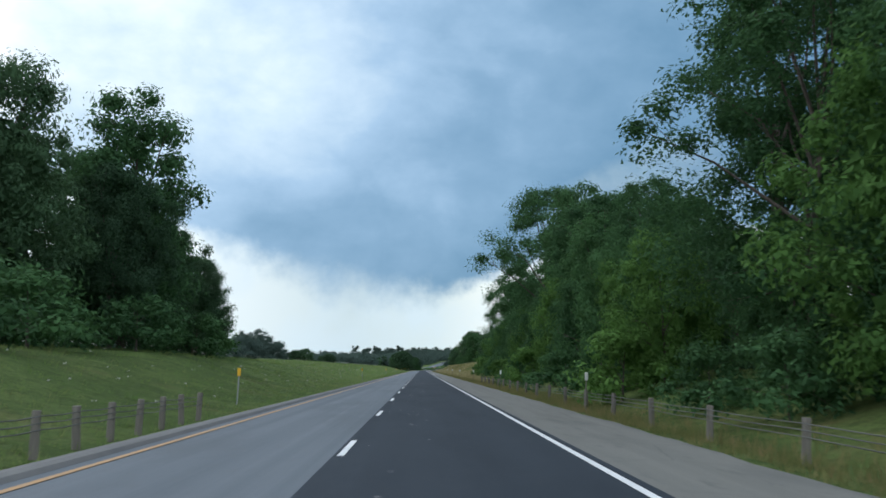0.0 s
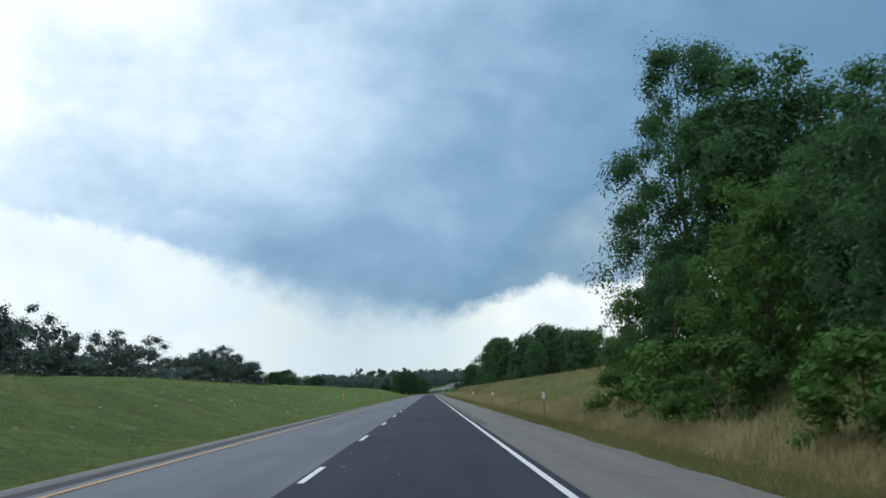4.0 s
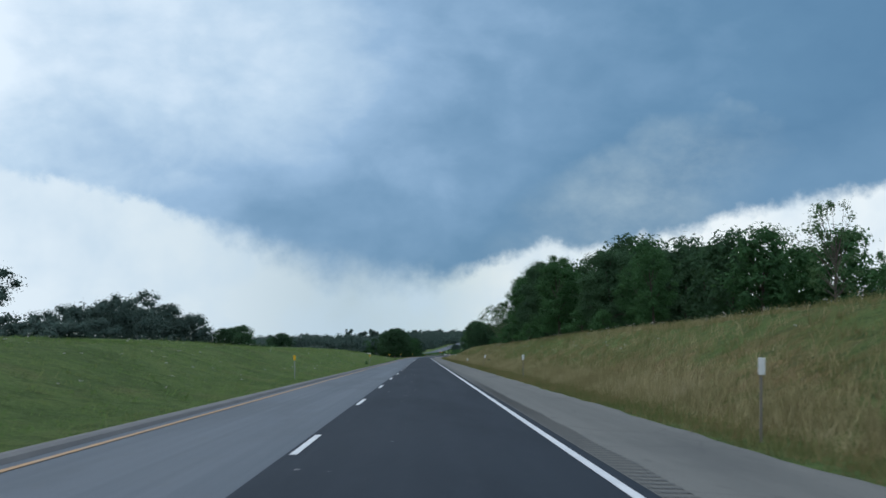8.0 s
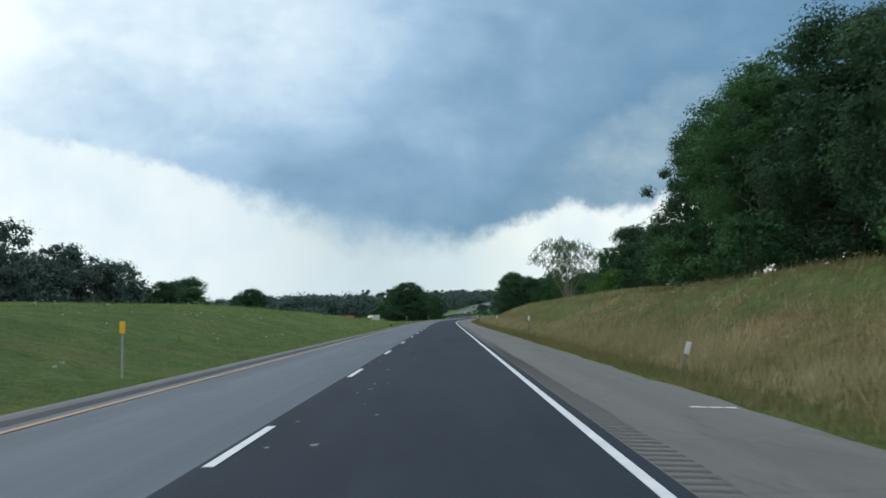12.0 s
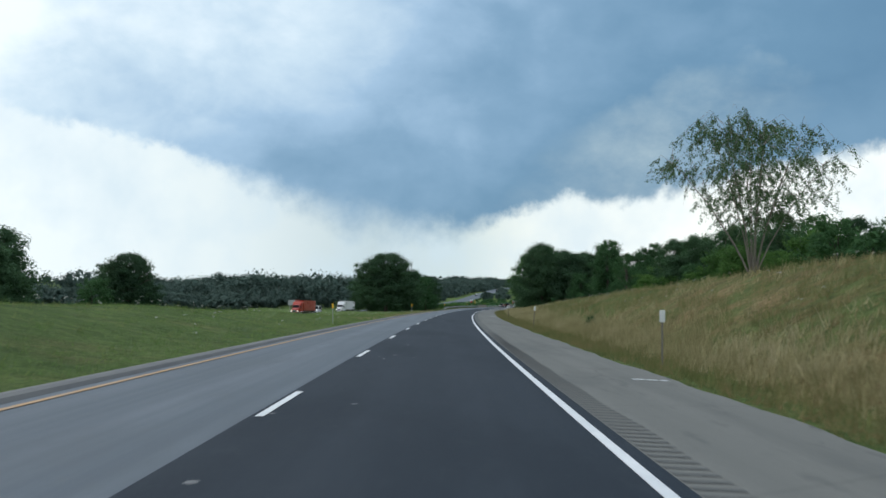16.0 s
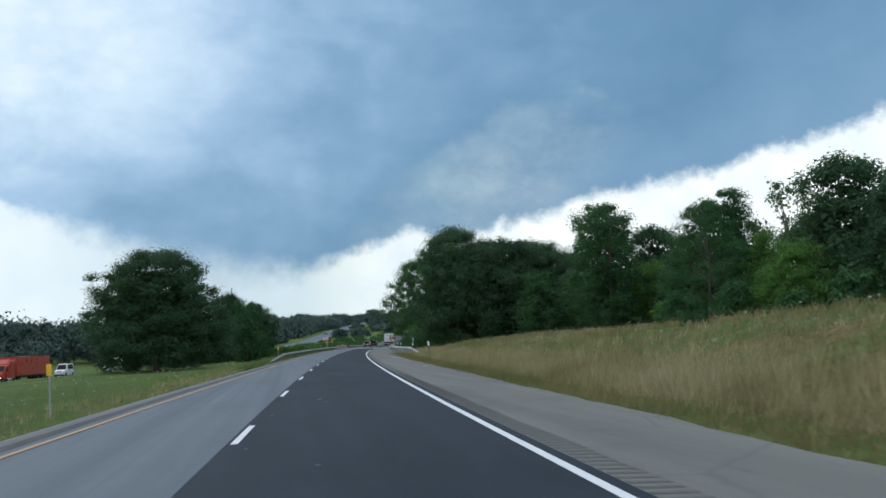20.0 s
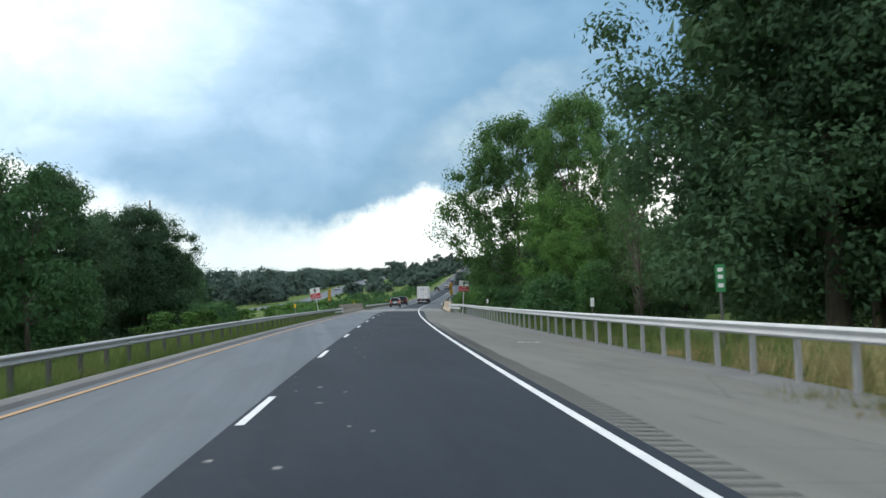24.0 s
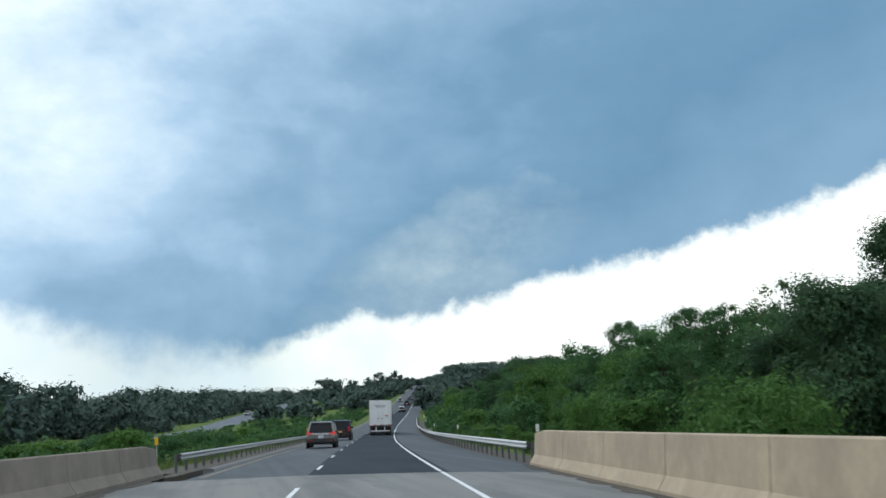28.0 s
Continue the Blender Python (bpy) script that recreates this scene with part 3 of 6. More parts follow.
def part(name, bm, material, parent, label="", m=None, smooth_shade=False):
    me = bpy.data.meshes.new(name)
    bm.to_mesh(me)
    bm.free()
    me.materials.append(M[material])
    if smooth_shade:
        me.polygons.foreach_set("use_smooth", [True] * len(me.polygons))
    return part_mesh(name, me, parent, label, m)


def part_mesh(name, me, parent, label="", m=None):
    ob = new(name, me)
    ob.parent = parent
    if m is not None:
        ob.matrix_basis = m
    return tagged(ob, label) if label else ob


def box(x0, x1, y0, y1, z0, z1, bevel=0.0, seg=1):
    bm = bmesh.new()
    bmesh.ops.create_cube(bm, size=1.0, matrix=Matrix.Translation(((x0 + x1) / 2, (y0 + y1) / 2, (z0 + z1) / 2)) @ Matrix.Diagonal((x1 - x0, y1 - y0, z1 - z0, 1)))
    if bevel:
        bmesh.ops.bevel(bm, geom=bm.edges[:], offset=bevel, segments=seg, affect="EDGES", clamp_overlap=True)
    return bm


def cyl(r0, r1, z0, z1, n=12, m=None, bevel=0.0):
    bm = bmesh.new()
    bmesh.ops.create_cone(bm, cap_ends=True, segments=n, radius1=r0, radius2=r1, depth=z1 - z0, matrix=Matrix.Translation((0, 0, (z0 + z1) / 2)))
    if bevel:
        bmesh.ops.bevel(bm, geom=[e for e in bm.edges if abs(e.verts[0].co.z - e.verts[1].co.z) < 1e-5], offset=bevel, segments=1, affect="EDGES")
    if m is not None:
        bmesh.ops.transform(bm, matrix=m, verts=bm.verts[:])
    return bm


def ribbon(name, s0, s1, u0, u1, mat, dz=0.0, step=4.0, thick=0.0, cols=2, zfun=surf, kind="structure", label="", category=""):
    """A strip that lies along the road between two offsets."""
    n = max(2, int((s1 - s0) / step) + 1)
    S = np.linspace(s0, s1, n)
    U = np.linspace(u0, u1(s0) if callable(u1) else u1, cols)
    verts, faces = [], []
    for s in S:
        if callable(u1):
            U = np.linspace(u0, u1(s), cols)
        x, y = plan(s, U)
        z = zfun(s, U) + dz
        verts += list(zip(x, y, z))
    if thick:
        for s in S:
            if callable(u1):
                U = np.linspace(u0, u1(s), cols)
            x, y = plan(s, U)
            z = zfun(s, U) + dz - thick
            verts += list(zip(x, y, z))
    for i in range(n - 1):
        for j in range(cols - 1):
            a = i * cols + j
            faces.append((a, a + 1, a + cols + 1, a + cols))
            if thick:
                o = n * cols
                faces.append((o + a, o + a + cols, o + a + cols + 1, o + a + 1))
        if thick:
            o = n * cols
            a, c = i * cols, i * cols + cols - 1
            faces.append((a, a + cols, o + a + cols, o + a))
            faces.append((c, o + c, o + c + cols, c + cols))
    if thick:
        o, e = n * cols, (n - 1) * cols
        for j in range(cols - 1):
            faces.append((j, o + j, o + j + 1, j + 1))
            faces.append((e + j, e + j + 1, o + e + j + 1, o + e + j))
    ob = new(name, mesh_from(name, verts, faces, mat))
    return tagged(ob, label, category, kind=kind)


# ---- ground ----
def drift(s, u):
    """Drifts of straw and green over the bank, about -1 to 1, longer along the road than across it."""
    return (np.sin(s * 0.13 + u * 0.55 + 0.6 * np.sin(u * 0.9)) + np.sin(s * 0.057 - u * 0.31 + 2) + 0.8 * np.sin(s * 0.39 + 1.2 * u) + 0.6 * np.sin(s * 0.83 - 0.7 * u + 1)) / 2.6


def make_ground():
    S = np.concatenate([np.arange(-390, -40, 35), np.arange(-40, 780, 4.0), np.arange(780, 850, 2.0), np.arange(850, 1100, 6), np.arange(1100, 1700, 25), np.arange(1700, 3390, 130), [3390]])
    U = np.array([-2600, -1600, -900, -500, -330, -240, -180, -140, -110, -90, -76, -66, -61.2, -60.3, -55, -49.7, -48.8, -46, -42, -38, -34, -30, -26, -22, -19, -16.5, -14, -12, -10.2, -8.8, -7.6, -6.8, -6.2, -5.96, -5.74, 0,
                  4.25, 4.45, 4.9, 5.3, 5.8, 6.4, 7.1, 7.8, 8.6, 9.6, 10.8, 12, 13.2, 14.6, 16.5, 19, 22, 26, 31, 38, 47, 60, 80, 110, 150, 220, 330, 520, 900, 1600, 2600])
    ns, nu = len(S), len(U)
    SS, UU = np.meshgrid(S, U, indexing="ij")
    X, Y = plan(SS, UU)
    Z = ground_z(SS, UU)
    verts = np.stack([X, Y, Z], -1).reshape(-1, 3)
    faces = []
    for i in range(ns - 1):
        for j in range(nu - 1):
            a = i * nu + j
            faces.append((a, a + 1, a + nu + 1, a + nu))
    me = mesh_from("ground", verts, faces, "ground", True)
    dry = np.where(UU > 0, np.interp(UU, [4.5, 6.0, 6.9, 9.0, 11.0, 15, 20, 60], [0.30, 0.36, 0.66, 0.60, 0.48, 0.44, 0.52, 0.3]), np.interp(-UU, [6, 7.5, 14, 40], [0.40, 0.22, 0.16, 0.1]))
    dry = dry * np.interp(SS, [-300, 60, 130, 700, 760, 3000], [0.35, 0.4, 1, 1, 0.2, 0.1]) + 0.25 * drift(SS, UU) * (UU > 6.4) * (SS < 720)
    dry = dry * (1 - 0.25 * smooth(560, 620, SS) * smooth(12.5, 16, UU))
    at_ = me.attributes.new("dryness", "FLOAT", "POINT")
    at_.data.foreach_set("value", dry.reshape(-1).astype(np.float32))
    ob = new("ground", me)
    tagged(ob, "rolling roadside meadow of green and straw-dry grass", "ground", kind="structure")


make_ground()

# ---- pavement ----
B0, B1 = 799.0, 828.0
road = ribbon("road", -120, B0, -1.95, 1.97, "asphalt", 0, 4, 0.25, 4, label="fresh dark asphalt driving lane of a highway", category="road")
ribbon("road_beyond_bridge", B1, 1750, -1.95, 1.97, "asphalt", 0, 6, 0.25, 4, label="dark asphalt lane climbing the hill beyond the bridge", category="road")
ribbon("passing_lane", -120, B0, -5.35, -1.952, "concrete_lane", -0.004, 4, 0.25, 5, label="pale worn grey passing lane with long tyre streaks", category="road")
ribbon("passing_lane_beyond_bridge", B1, 1750, -5.35, -1.952, "old_lane", -0.004, 6, 0.25, 5, label="aged dark-grey passing lane on the hill", category="road")
SHOULDER = lambda s: 4.5 + 0.45 * float(smooth(540, 650, s)) + 0.8 * float(smooth(670, 720, s)) + 0.05 * math.sin(s * 0.31) + 0.05 * math.sin(s * 0.77) + 0.04 * math.sin(s * 1.9 + 1)
ribbon("shoulder", -120, B0, 1.972, SHOULDER, "shoulder", -0.004, 1.0, 0.25, 5, label="pale gravelly paved shoulder beside the highway lane", category="road shoulder")
ribbon("shoulder_beyond_bridge", B1, 1750, 1.972, 5.1, "old_lane", -0.004, 6, 0.25, 5, label="aged grey paved shoulder climbing the hill", category="road shoulder")
# dark brown strips that run below both guardrails beyond the bridge
ribbon("gravel_strip", 834, 1010, 5.104, 6.9, "gutter_dirt", -0.02, 4, 0.4, 3, label="dark brown strip under the uphill guardrail", category="road shoulder")
ribbon("gravel_strip_median", 834, 960, -7.9, -6.2, "gutter_dirt", -0.02, 4, 0.4, 3, label="dark brown strip under the median guardrail", category="road shoulder")
ribbon("bridge_deck", B0 + 0.03, B1 - 0.03, -6.9, 6.5, "deck", 0.0, 3, 0.6, 12, label="light concrete bridge deck with worn joints", category="bridge")
ribbon("verge_shoulder", 668, B0, 4.9, lambda s: 5.06 + 1.45 * float(smooth(668, 700, s)), "kerb", -0.02, 4, 0.4, 3, label="dusty gravel strip under the guardrail", category="road shoulder")
ribbon("other_carriageway", -120, 2100, U_OPP - 5.5, U_OPP + 5.5, "concrete_lane", 0.02, 20, 0.3, 4, zfun=lambda s, u: opposite(s) + 0 * u, label="pale grey carriageway for oncoming traffic beyond the median", category="road")


def kerb(s0, s1):
    """Low sloped kerb with a thickness at the left edge of the pavement."""
    prof = [(-5.35, -0.30), (-5.352, 0.0), (-5.40, 0.06), (-5.50, 0.09), (-5.66, 0.085), (-5.74, 0.03), (-5.76, -0.30)]
    S = np.arange(s0, s1 + 0.1, 4.0)
    verts, faces, n = [], [], len(prof)
    for s in S:
        for u, z in prof:
            x, y = plan(s, u)
            verts.append((x, y, surf(s, u) + z))
    for i in range(len(S) - 1):
        for j in range(n - 1):
            a = i * n + j
            faces.append((a, a + n, a + n + 1, a + 1))
    faces += [tuple(range(n)), tuple((len(S) - 1) * n + j for j in reversed(range(n)))]
    tagged(new("kerb", mesh_from("kerb", verts, faces, "kerb")), "low grey sloped kerb along the median grass", "kerb", kind="structure")


kerb(-120, B0 - 3)
kerb(B1 + 6, 1400)


def paint_piece(name, parent, s0, s1, u0, u1, mat, dz=0.006, step=4.0, label=""):
    ob = ribbon(name, s0, s1, u0, u1, mat, dz, step, 0.004, 2, kind="")
    ob.parent = parent
    if label:
        ob["label"] = label
    return ob


for s0, s1 in ((-120, 330), (330.02, B0 - 0.5), (B0, B1), (B1 + 0.5, 1600)):
    paint_piece("edge_line", road, s0, s1, 1.70, 1.81, "white_paint", 0.007, label="solid white edge line")
for s0, s1 in ((-120, 330), (330.02, 777), (778.2, B0 - 2), (B1 + 1, 1600)):
    paint_piece("median_line", road, s0, s1, -5.10, -4.98, "yellow_paint" if s0 < 828 else "worn_yellow", 0.007, label="faded orange-yellow line")
for k in range(-6, 110):
    s0 = 14.6 + 12.19 * k
    paint_piece("lane_dash", road, s0, s0 + 3.05, -1.885, -1.785, "white_paint", 0.008, 1.6)
for s0 in (349.3, 440.9, 472.8, 565.6, 626.3, 658.9, 716.6):
    for a, c in ((3.7, 3.93), (3.97, 4.16), (4.2, 4.36)):
        paint_piece("paint_tick", road, s0, s0 + 0.14, a, c, "white_paint", 0.006, 0.2)


def rumble(s0, s1):
    """Milled grooves beside the edge line, one behind another."""
    S = np.arange(s0, s1, 0.305)
    q = []
    for a, c, za, zc in ((0.0, 0.10, 0.001, 0.0035), (0.10, 0.13, 0.0035, 0.001)):
        wave = 0.02 * np.sin(S * 1.3) + 0.015 * np.sin(S * 0.37)
        cs = []
        for ss, uu, zz in ((S + a, 1.99, za), (S + a, 2.36 + wave, za), (S + c, 2.36 + wave, zc), (S + c, 1.99, zc)):
            x, y = plan(ss, uu)
            cs.append(np.stack([x, y, surf(ss, uu) + zz], -1))
        q.append(np.stack(cs, 1).reshape(-1, 3))
    ob = new("rumble_strip", fast_mesh("rumble_strip", np.concatenate(q), 4, "rumble"))
    tagged(ob, "row of small milled rumble grooves beside the white line", "rumble strip", kind="stuff")


rumble(150, 744)


def speckles():
    """Pale chips on the dark lane, loose gravel on the shoulder."""
    rng = np.random.default_rng(5)
    for name, mat, n, u0, u1, r0, r1, lab in (("pale_spots", "pale_chip", 420, -1.85, -0.4, 0.02, 0.06, "scattered small pale chips on the dark asphalt"), ("gravel_bits", "oil_mark", 900, 3.6, 4.6, 0.01, 0.035, "loose dark gravel bits near the edge of the shoulder")):
        q = []
        for i in range(n):
            s, u = rng.uniform(0, 790), rng.uniform(u0, u1)
            r, st = rng.uniform(r0, r1), rng.uniform(0.8, 2.0)
            a = np.linspace(0, 2 * np.pi, 7)[:6] + rng.uniform(0, 1)
            rr = r * rng.uniform(0.6, 1.2, 6)
            x, y = plan(s + np.sin(a) * rr * st, u + np.cos(a) * rr)
            q.append(np.stack([x, y, surf(s, u + np.cos(a) * rr) + 0.004], -1))
        tagged(new(name, fast_mesh(name, np.concatenate(q), 6, mat)), lab, "road stain", kind="stuff")


speckles()


# ragged skirts of new asphalt over the older surface before the bridge
ribbon("asphalt_skirt", 746, B0 - 0.05, 1.965, lambda s: 2.00 + 0.30 * float(smooth(750, 780, s)) + 0.012 * math.sin(s * 2.1) + 0.01 * math.sin(s * 5.3), "asphalt", 0.001, 0.5, 0.02, 2, label="ragged edge of new asphalt over the shoulder", category="road")
ribbon("asphalt_skirt_left", 745, B0 - 0.05, -1.945, lambda s: -2.0 - 0.28 * float(smooth(745, 785, s)) - 0.015 * math.sin(s * 1.1) - 0.01 * math.sin(s * 4.3), "asphalt", 0.001, 0.5, 0.02, 2, label="ragged edge of new asphalt over the passing lane", category="road")


# ---- bridge parapets ----
def parapet(name, s0, s1, side, u_face, h, mat, label):
    prof = [(0.0, -0.35), (0.0, 0.08), (0.17, 0.34), (0.23, h - 0.02), (0.25, h), (0.43, h), (0.45, h - 0.02), (0.45, -0.35)]
    joints = np.linspace(s0, s1, 9)
    top = thing(name, Matrix.Identity(4), label, "barrier", group="bridge parapets")
    for k in range(8):
        a, c = joints[k] + 0.02, joints[k + 1] - 0.02
        S = np.linspace(a, c, 4)
        verts, faces, n = [], [], len(prof)
        for i, s in enumerate(S):
            for w, z in prof:
                u = u_face + side * w
                x, y = plan(s, u)
                drop = 0.0
                if (k == 0 and i == 0) or (k == 7 and i == 3):
                    drop = 0.10 if z > 0.5 else 0
                verts.append((x, y, surf(s, u_face) + z - drop))
        for i in range(len(S) - 1):
            for j in range(n):
                p, q2 = i * n + j, i * n + (j + 1) % n
                faces.append((p, p + n, q2 + n, q2) if side > 0 else (p, q2, q2 + n, p + n))
        faces += [tuple(range(n)), tuple((len(S) - 1) * n + j for j in reversed(range(n)))]
        part_mesh("panel", mesh_from("panel", verts, faces, mat), top)
    return top


parapet("parapet", 794.6, 833.5, 1, 5.15, 1.13, "parapet", "tan concrete bridge parapet wall with dark joints")
parapet("parapet", 794.6, 831.6, -1, -6.55, 0.94, "parapet_grey", "darker grey-brown concrete parapet beside the median")
ribbon("gutter_dirt", 796, 833, 5.13, lambda s: 4.78 + 0.10 * math.sin(s * 1.7) + 0.08 * math.sin(s * 4.1), "gutter_dirt", 0.012, 0.4, 0.01, 2, label="dark dirt and grit along the parapet foot", category="dirt")
ribbon("gutter_dirt_left", 796, 833, -6.53, lambda s: -6.15 + 0.12 * math.sin(s * 1.3 + 1) + 0.07 * math.sin(s * 3.7), "gutter_dirt", 0.012, 0.4, 0.01, 2, label="dark dirt along the foot of the median parapet", category="dirt")


# ---- guardrails ----
FLARE = lambda s: 5.14 + 0.95 * float(smooth(793, 778, s)) + 1.1 * float(smooth(705, 664, s))
W_PROF = [(0.00, 0.155), (0.03, 0.150), (0.075, 0.105), (0.080, 0.075), (0.025, 0.025), (0.02, 0.0), (0.025, -0.025), (0.080, -0.075), (0.075, -0.105), (0.03, -0.150), (0.0, -0.155)]


def beam_mesh(name, s0, s1, line, side, zc, mat, sunk=0.0, tall=1.0):
    S = np.arange(s0, s1 + 0.01, 1.9)
    n = len(W_PROF)
    verts, faces = [], []
    for s in S:
        u = line(s) if callable(line) else line
        for off in (0.0, 0.012):
            for w, z in W_PROF:
                uu = u - side * (w - off)
                x, y = plan(s, uu)
                verts.append((x, y, surf(s, u) + zc + z * tall - sunk * max(0.0, 1 - (s - s0) / 20.0)))
    for i in range(len(S) - 1):
        for j in range(n - 1):
            a = i * 2 * n + j
            faces.append((a, a + 1, a + 2 * n + 1, a + 2 * n))
            c = a + n
            faces.append((c, c + 2 * n, c + 2 * n + 1, c + 1))
    return mesh_from(name, verts, faces, mat, True)


def guardrail(s0, s1, line, side, top, mat, beams=1, label="", post="galv", tall=1.0):
    t = thing("guardrail", Matrix.Identity(4), label, "guardrail", group="guardrails")
    sunk = top if s1 < 800 else 0.0
    part_mesh("beam", beam_mesh("beam", s0, s1, line, side, top - 0.155 * tall, mat, sunk, tall), t)
    if beams > 1:
        e0, e1 = (s1 - 11.5, s1) if s1 < 800 else (s0, s0 + 7.6)
        part_mesh("lower_beam", beam_mesh("lower_beam", e0, e1, line, side, top - 0.40, mat, 0.0, tall), t)
    bm = box(-0.045, 0.045, -0.05, 0.05, -1.0, top - 0.04, 0.008)
    me = bpy.data.meshes.new("post")
    bm.to_mesh(me)
    bm.free()
    me.materials.append(M[post])
    bm = box(-0.09, 0.09, -0.05, 0.05, top - 0.02 - 0.29 * tall, top - 0.02, 0.01)
    mb = bpy.data.meshes.new("block")
    bm.to_mesh(mb)
    bm.free()
    mb.materials.append(M["dark_post"])
    for s in np.arange(s0 + (11.4 if sunk else 0.4), s1, 1.905):
        u = line(s) if callable(line) else line
        z = float(surf(s, u)) - sunk * max(0.0, 1 - (s - s0) / 20.0)
        p = part_mesh("post", me, t, m=at(s, u + side * 0.20, on=z))
        part_mesh("block", mb, t, m=at(s, u + side * 0.10, on=z))
    return t


guardrail(664, 794.2, FLARE, 1, 0.92, "rail_white", 2, "pale galvanised W-beam guardrail on steel posts", tall=0.72)
guardrail(652.5, 794.2, -6.5, -1, 0.60, "galv", 2, "weathered grey W-beam guardrail beside the median", "dull_steel", 0.66)
guardrail(834.0, 1010, 5.2, 1, 0.76, "rail_white", 1, "pale galvanised W-beam guardrail leading uphill", "dull_steel", 0.8)
guardrail(834.0, 960, -6.5, -1, 0.62, "galv", 1, "grey W-beam guardrail beyond the bridge", "dull_steel", 0.75)


# ---- cable fences ----
def cable_fence(name, s0, s1, u, step, side, cables=3, label=""):
    t = thing(name, Matrix.Identity(4), label, "cable fence")
    bm = cyl(0.085, 0.075, -0.7, 0.78, 10, bevel=0.012)
    me = bpy.data.meshes.new("post")
    bm.to_mesh(me)
    bm.free()
    me.materials.append(M["wood_post"])
    S = np.arange(s0, s1, step)
    rng = random.Random(3)
    for s in S:
        part_mesh("post", me, t, m=at(s, u, on=float(ground_z(s, u)) + 0.02) @ pose(0, 0, 0, rng.uniform(-2, 2), rng.uniform(-3, 3), rng.uniform(0, 90)))
    for c in range(cables):
        pts = []
        for i, s in enumerate(S):
            for f in ((0.0,) if i == len(S) - 1 else (0.0, 0.5)):
                sx = s + f * step
                x, y = plan(sx, u - side * 0.10)
                pts.append(Vector((x, y, float(ground_z(s if f == 0 else sx, u)) + 0.71 - 0.11 * c - (0.02 if f else 0))))
        part_mesh("cable", tube_mesh("cable", pts, [0.011] * len(pts), 5, "dull_steel"), t)


def tube_mesh(name, pts, radii, n, mat):
    verts, faces = tube_data(pts, radii, n)
    return mesh_from(name, verts, faces, mat, True)


def tube_data(pts, radii, n=6):
    verts, faces = [], []
    up = Vector((0, 0, 1))
    for i, (p, r) in enumerate(zip(pts, radii)):
        d = (pts[min(i + 1, len(pts) - 1)] - pts[max(i - 1, 0)])
        d = d.normalized() if d.length > 1e-6 else up
        a = d.cross(Vector((1, 0, 0)) if abs(d.x) < 0.8 else up).normalized()
        b2 = d.cross(a)
        for k in range(n):
            t = 2 * math.pi * k / n
            verts.append(p + a * (r * math.cos(t)) + b2 * (r * math.sin(t)))
    for i in range(len(pts) - 1):
        for k in range(n):
            a, c = i * n + k, i * n + (k + 1) % n
            faces.append((a, c, c + n, a + n))
    faces.append(tuple(range(n)))
    faces.append(tuple((len(pts) - 1) * n + k for k in reversed(range(n))))
    return verts, faces


cable_fence("cable_fence", -38, 108, 5.75, 5.45, 1, 3, "three-strand steel cable guard fence on weathered wooden posts")
cable_fence("cable_fence", 2.6, 28.0, -6.9, 1.95, -1, 3, "short end of a cable fence with closely set pale posts")


# ---- delineators ----
def delineator(color, label):
    d = thing("delineator", Matrix.Identity(4), label, "road marker post", group="roadside marker posts")
    post = "wood_post" if color == "white" else "galv"
    part("post", box(-0.022, 0.022, -0.014, 0.014, -0.9, 1.33, 0.004), post, d)
    part("reflector", box(-0.068, 0.068, -0.030, -0.016, 1.13, 1.43, 0.012), color + "_panel", d, color + " reflector panel")
    return d


wd = delineator("white", "white reflector panel on a thin roadside post")
yd = delineator("yellow", "yellow reflector panel on a thin median post")
rng = random.Random(11)
first = True
for k in range(0, 26):
    s = 37.4 + 40.15 * k
    if 796 < s < 832 or k == 14:
        continue
    uu = 5.6 if s < 660 else 6.7
    m = at(s, uu, on=float(ground_z(s, uu)) + 0.02 if s < 690 or s > 832 else float(surf(s, uu))) @ pose(0, 0, 0, rng.uniform(-3, 3), rng.uniform(-4, 4), rng.uniform(-12, 12))
    if k == 7:
        m = m @ pose(0, 0, 0, 0, 14, 10)
    if k == 8:
        m = m @ pose(0, 0, -0.55, 0, 18, 20)
    if first:
        wd.matrix_world = m
        first = False
    else:
        copy_thing(wd, m)
first = True
for k in range(0, 12):
    s = 38.0 + 80.3 * k
    if 796 < s < 832:
        continue
    uu = -7.7 if s < 830 else -8.7
    m = at(s, uu, on=float(ground_z(s, uu)) - 0.05) @ pose(0, 0, 0, rng.uniform(-3, 3), rng.uniform(-3, 3), rng.uniform(-8, 8))
    if first:
        yd.matrix_world = m
        first = False
    else:
        copy_thing(yd, m)


# ---- small green marker ----
def green_marker(m):
    d = thing("mile_marker", m, "narrow green marker panel on a thin steel post", "sign")
    part("post", box(-0.03, 0.03, -0.02, 0.02, -0.8, 1.95, 0.005), "dull_steel", d)
    face = part("panel", box(-0.13, 0.13, -0.036, -0.022, 1.45, 2.15, 0.01), "green_panel", d, "green panel")
    for z in (1.62, 1.84, 2.02):
        part("printed_bar", box(-0.07, 0.07, -0.041, -0.0365, z - 0.05, z + 0.05), "white_panel", face, "pale bar")


green_marker(at(711, 8.2, on=float(ground_z(711, 8.2))))


# ---- signs at the bridge ----
def text_mesh(body, size, mat):
    cu = bpy.data.curves.new("lettering", "FONT")
    cu.body, cu.size, cu.align_x, cu.align_y, cu.extrude = body, size, "CENTER", "CENTER", 0.002
    tmp = bpy.data.objects.new("lettering", cu)
    me = bpy.data.meshes.new_from_object(tmp)
    bpy.data.objects.remove(tmp)
    me.materials.clear()
    me.materials.append(M[mat])
    return me


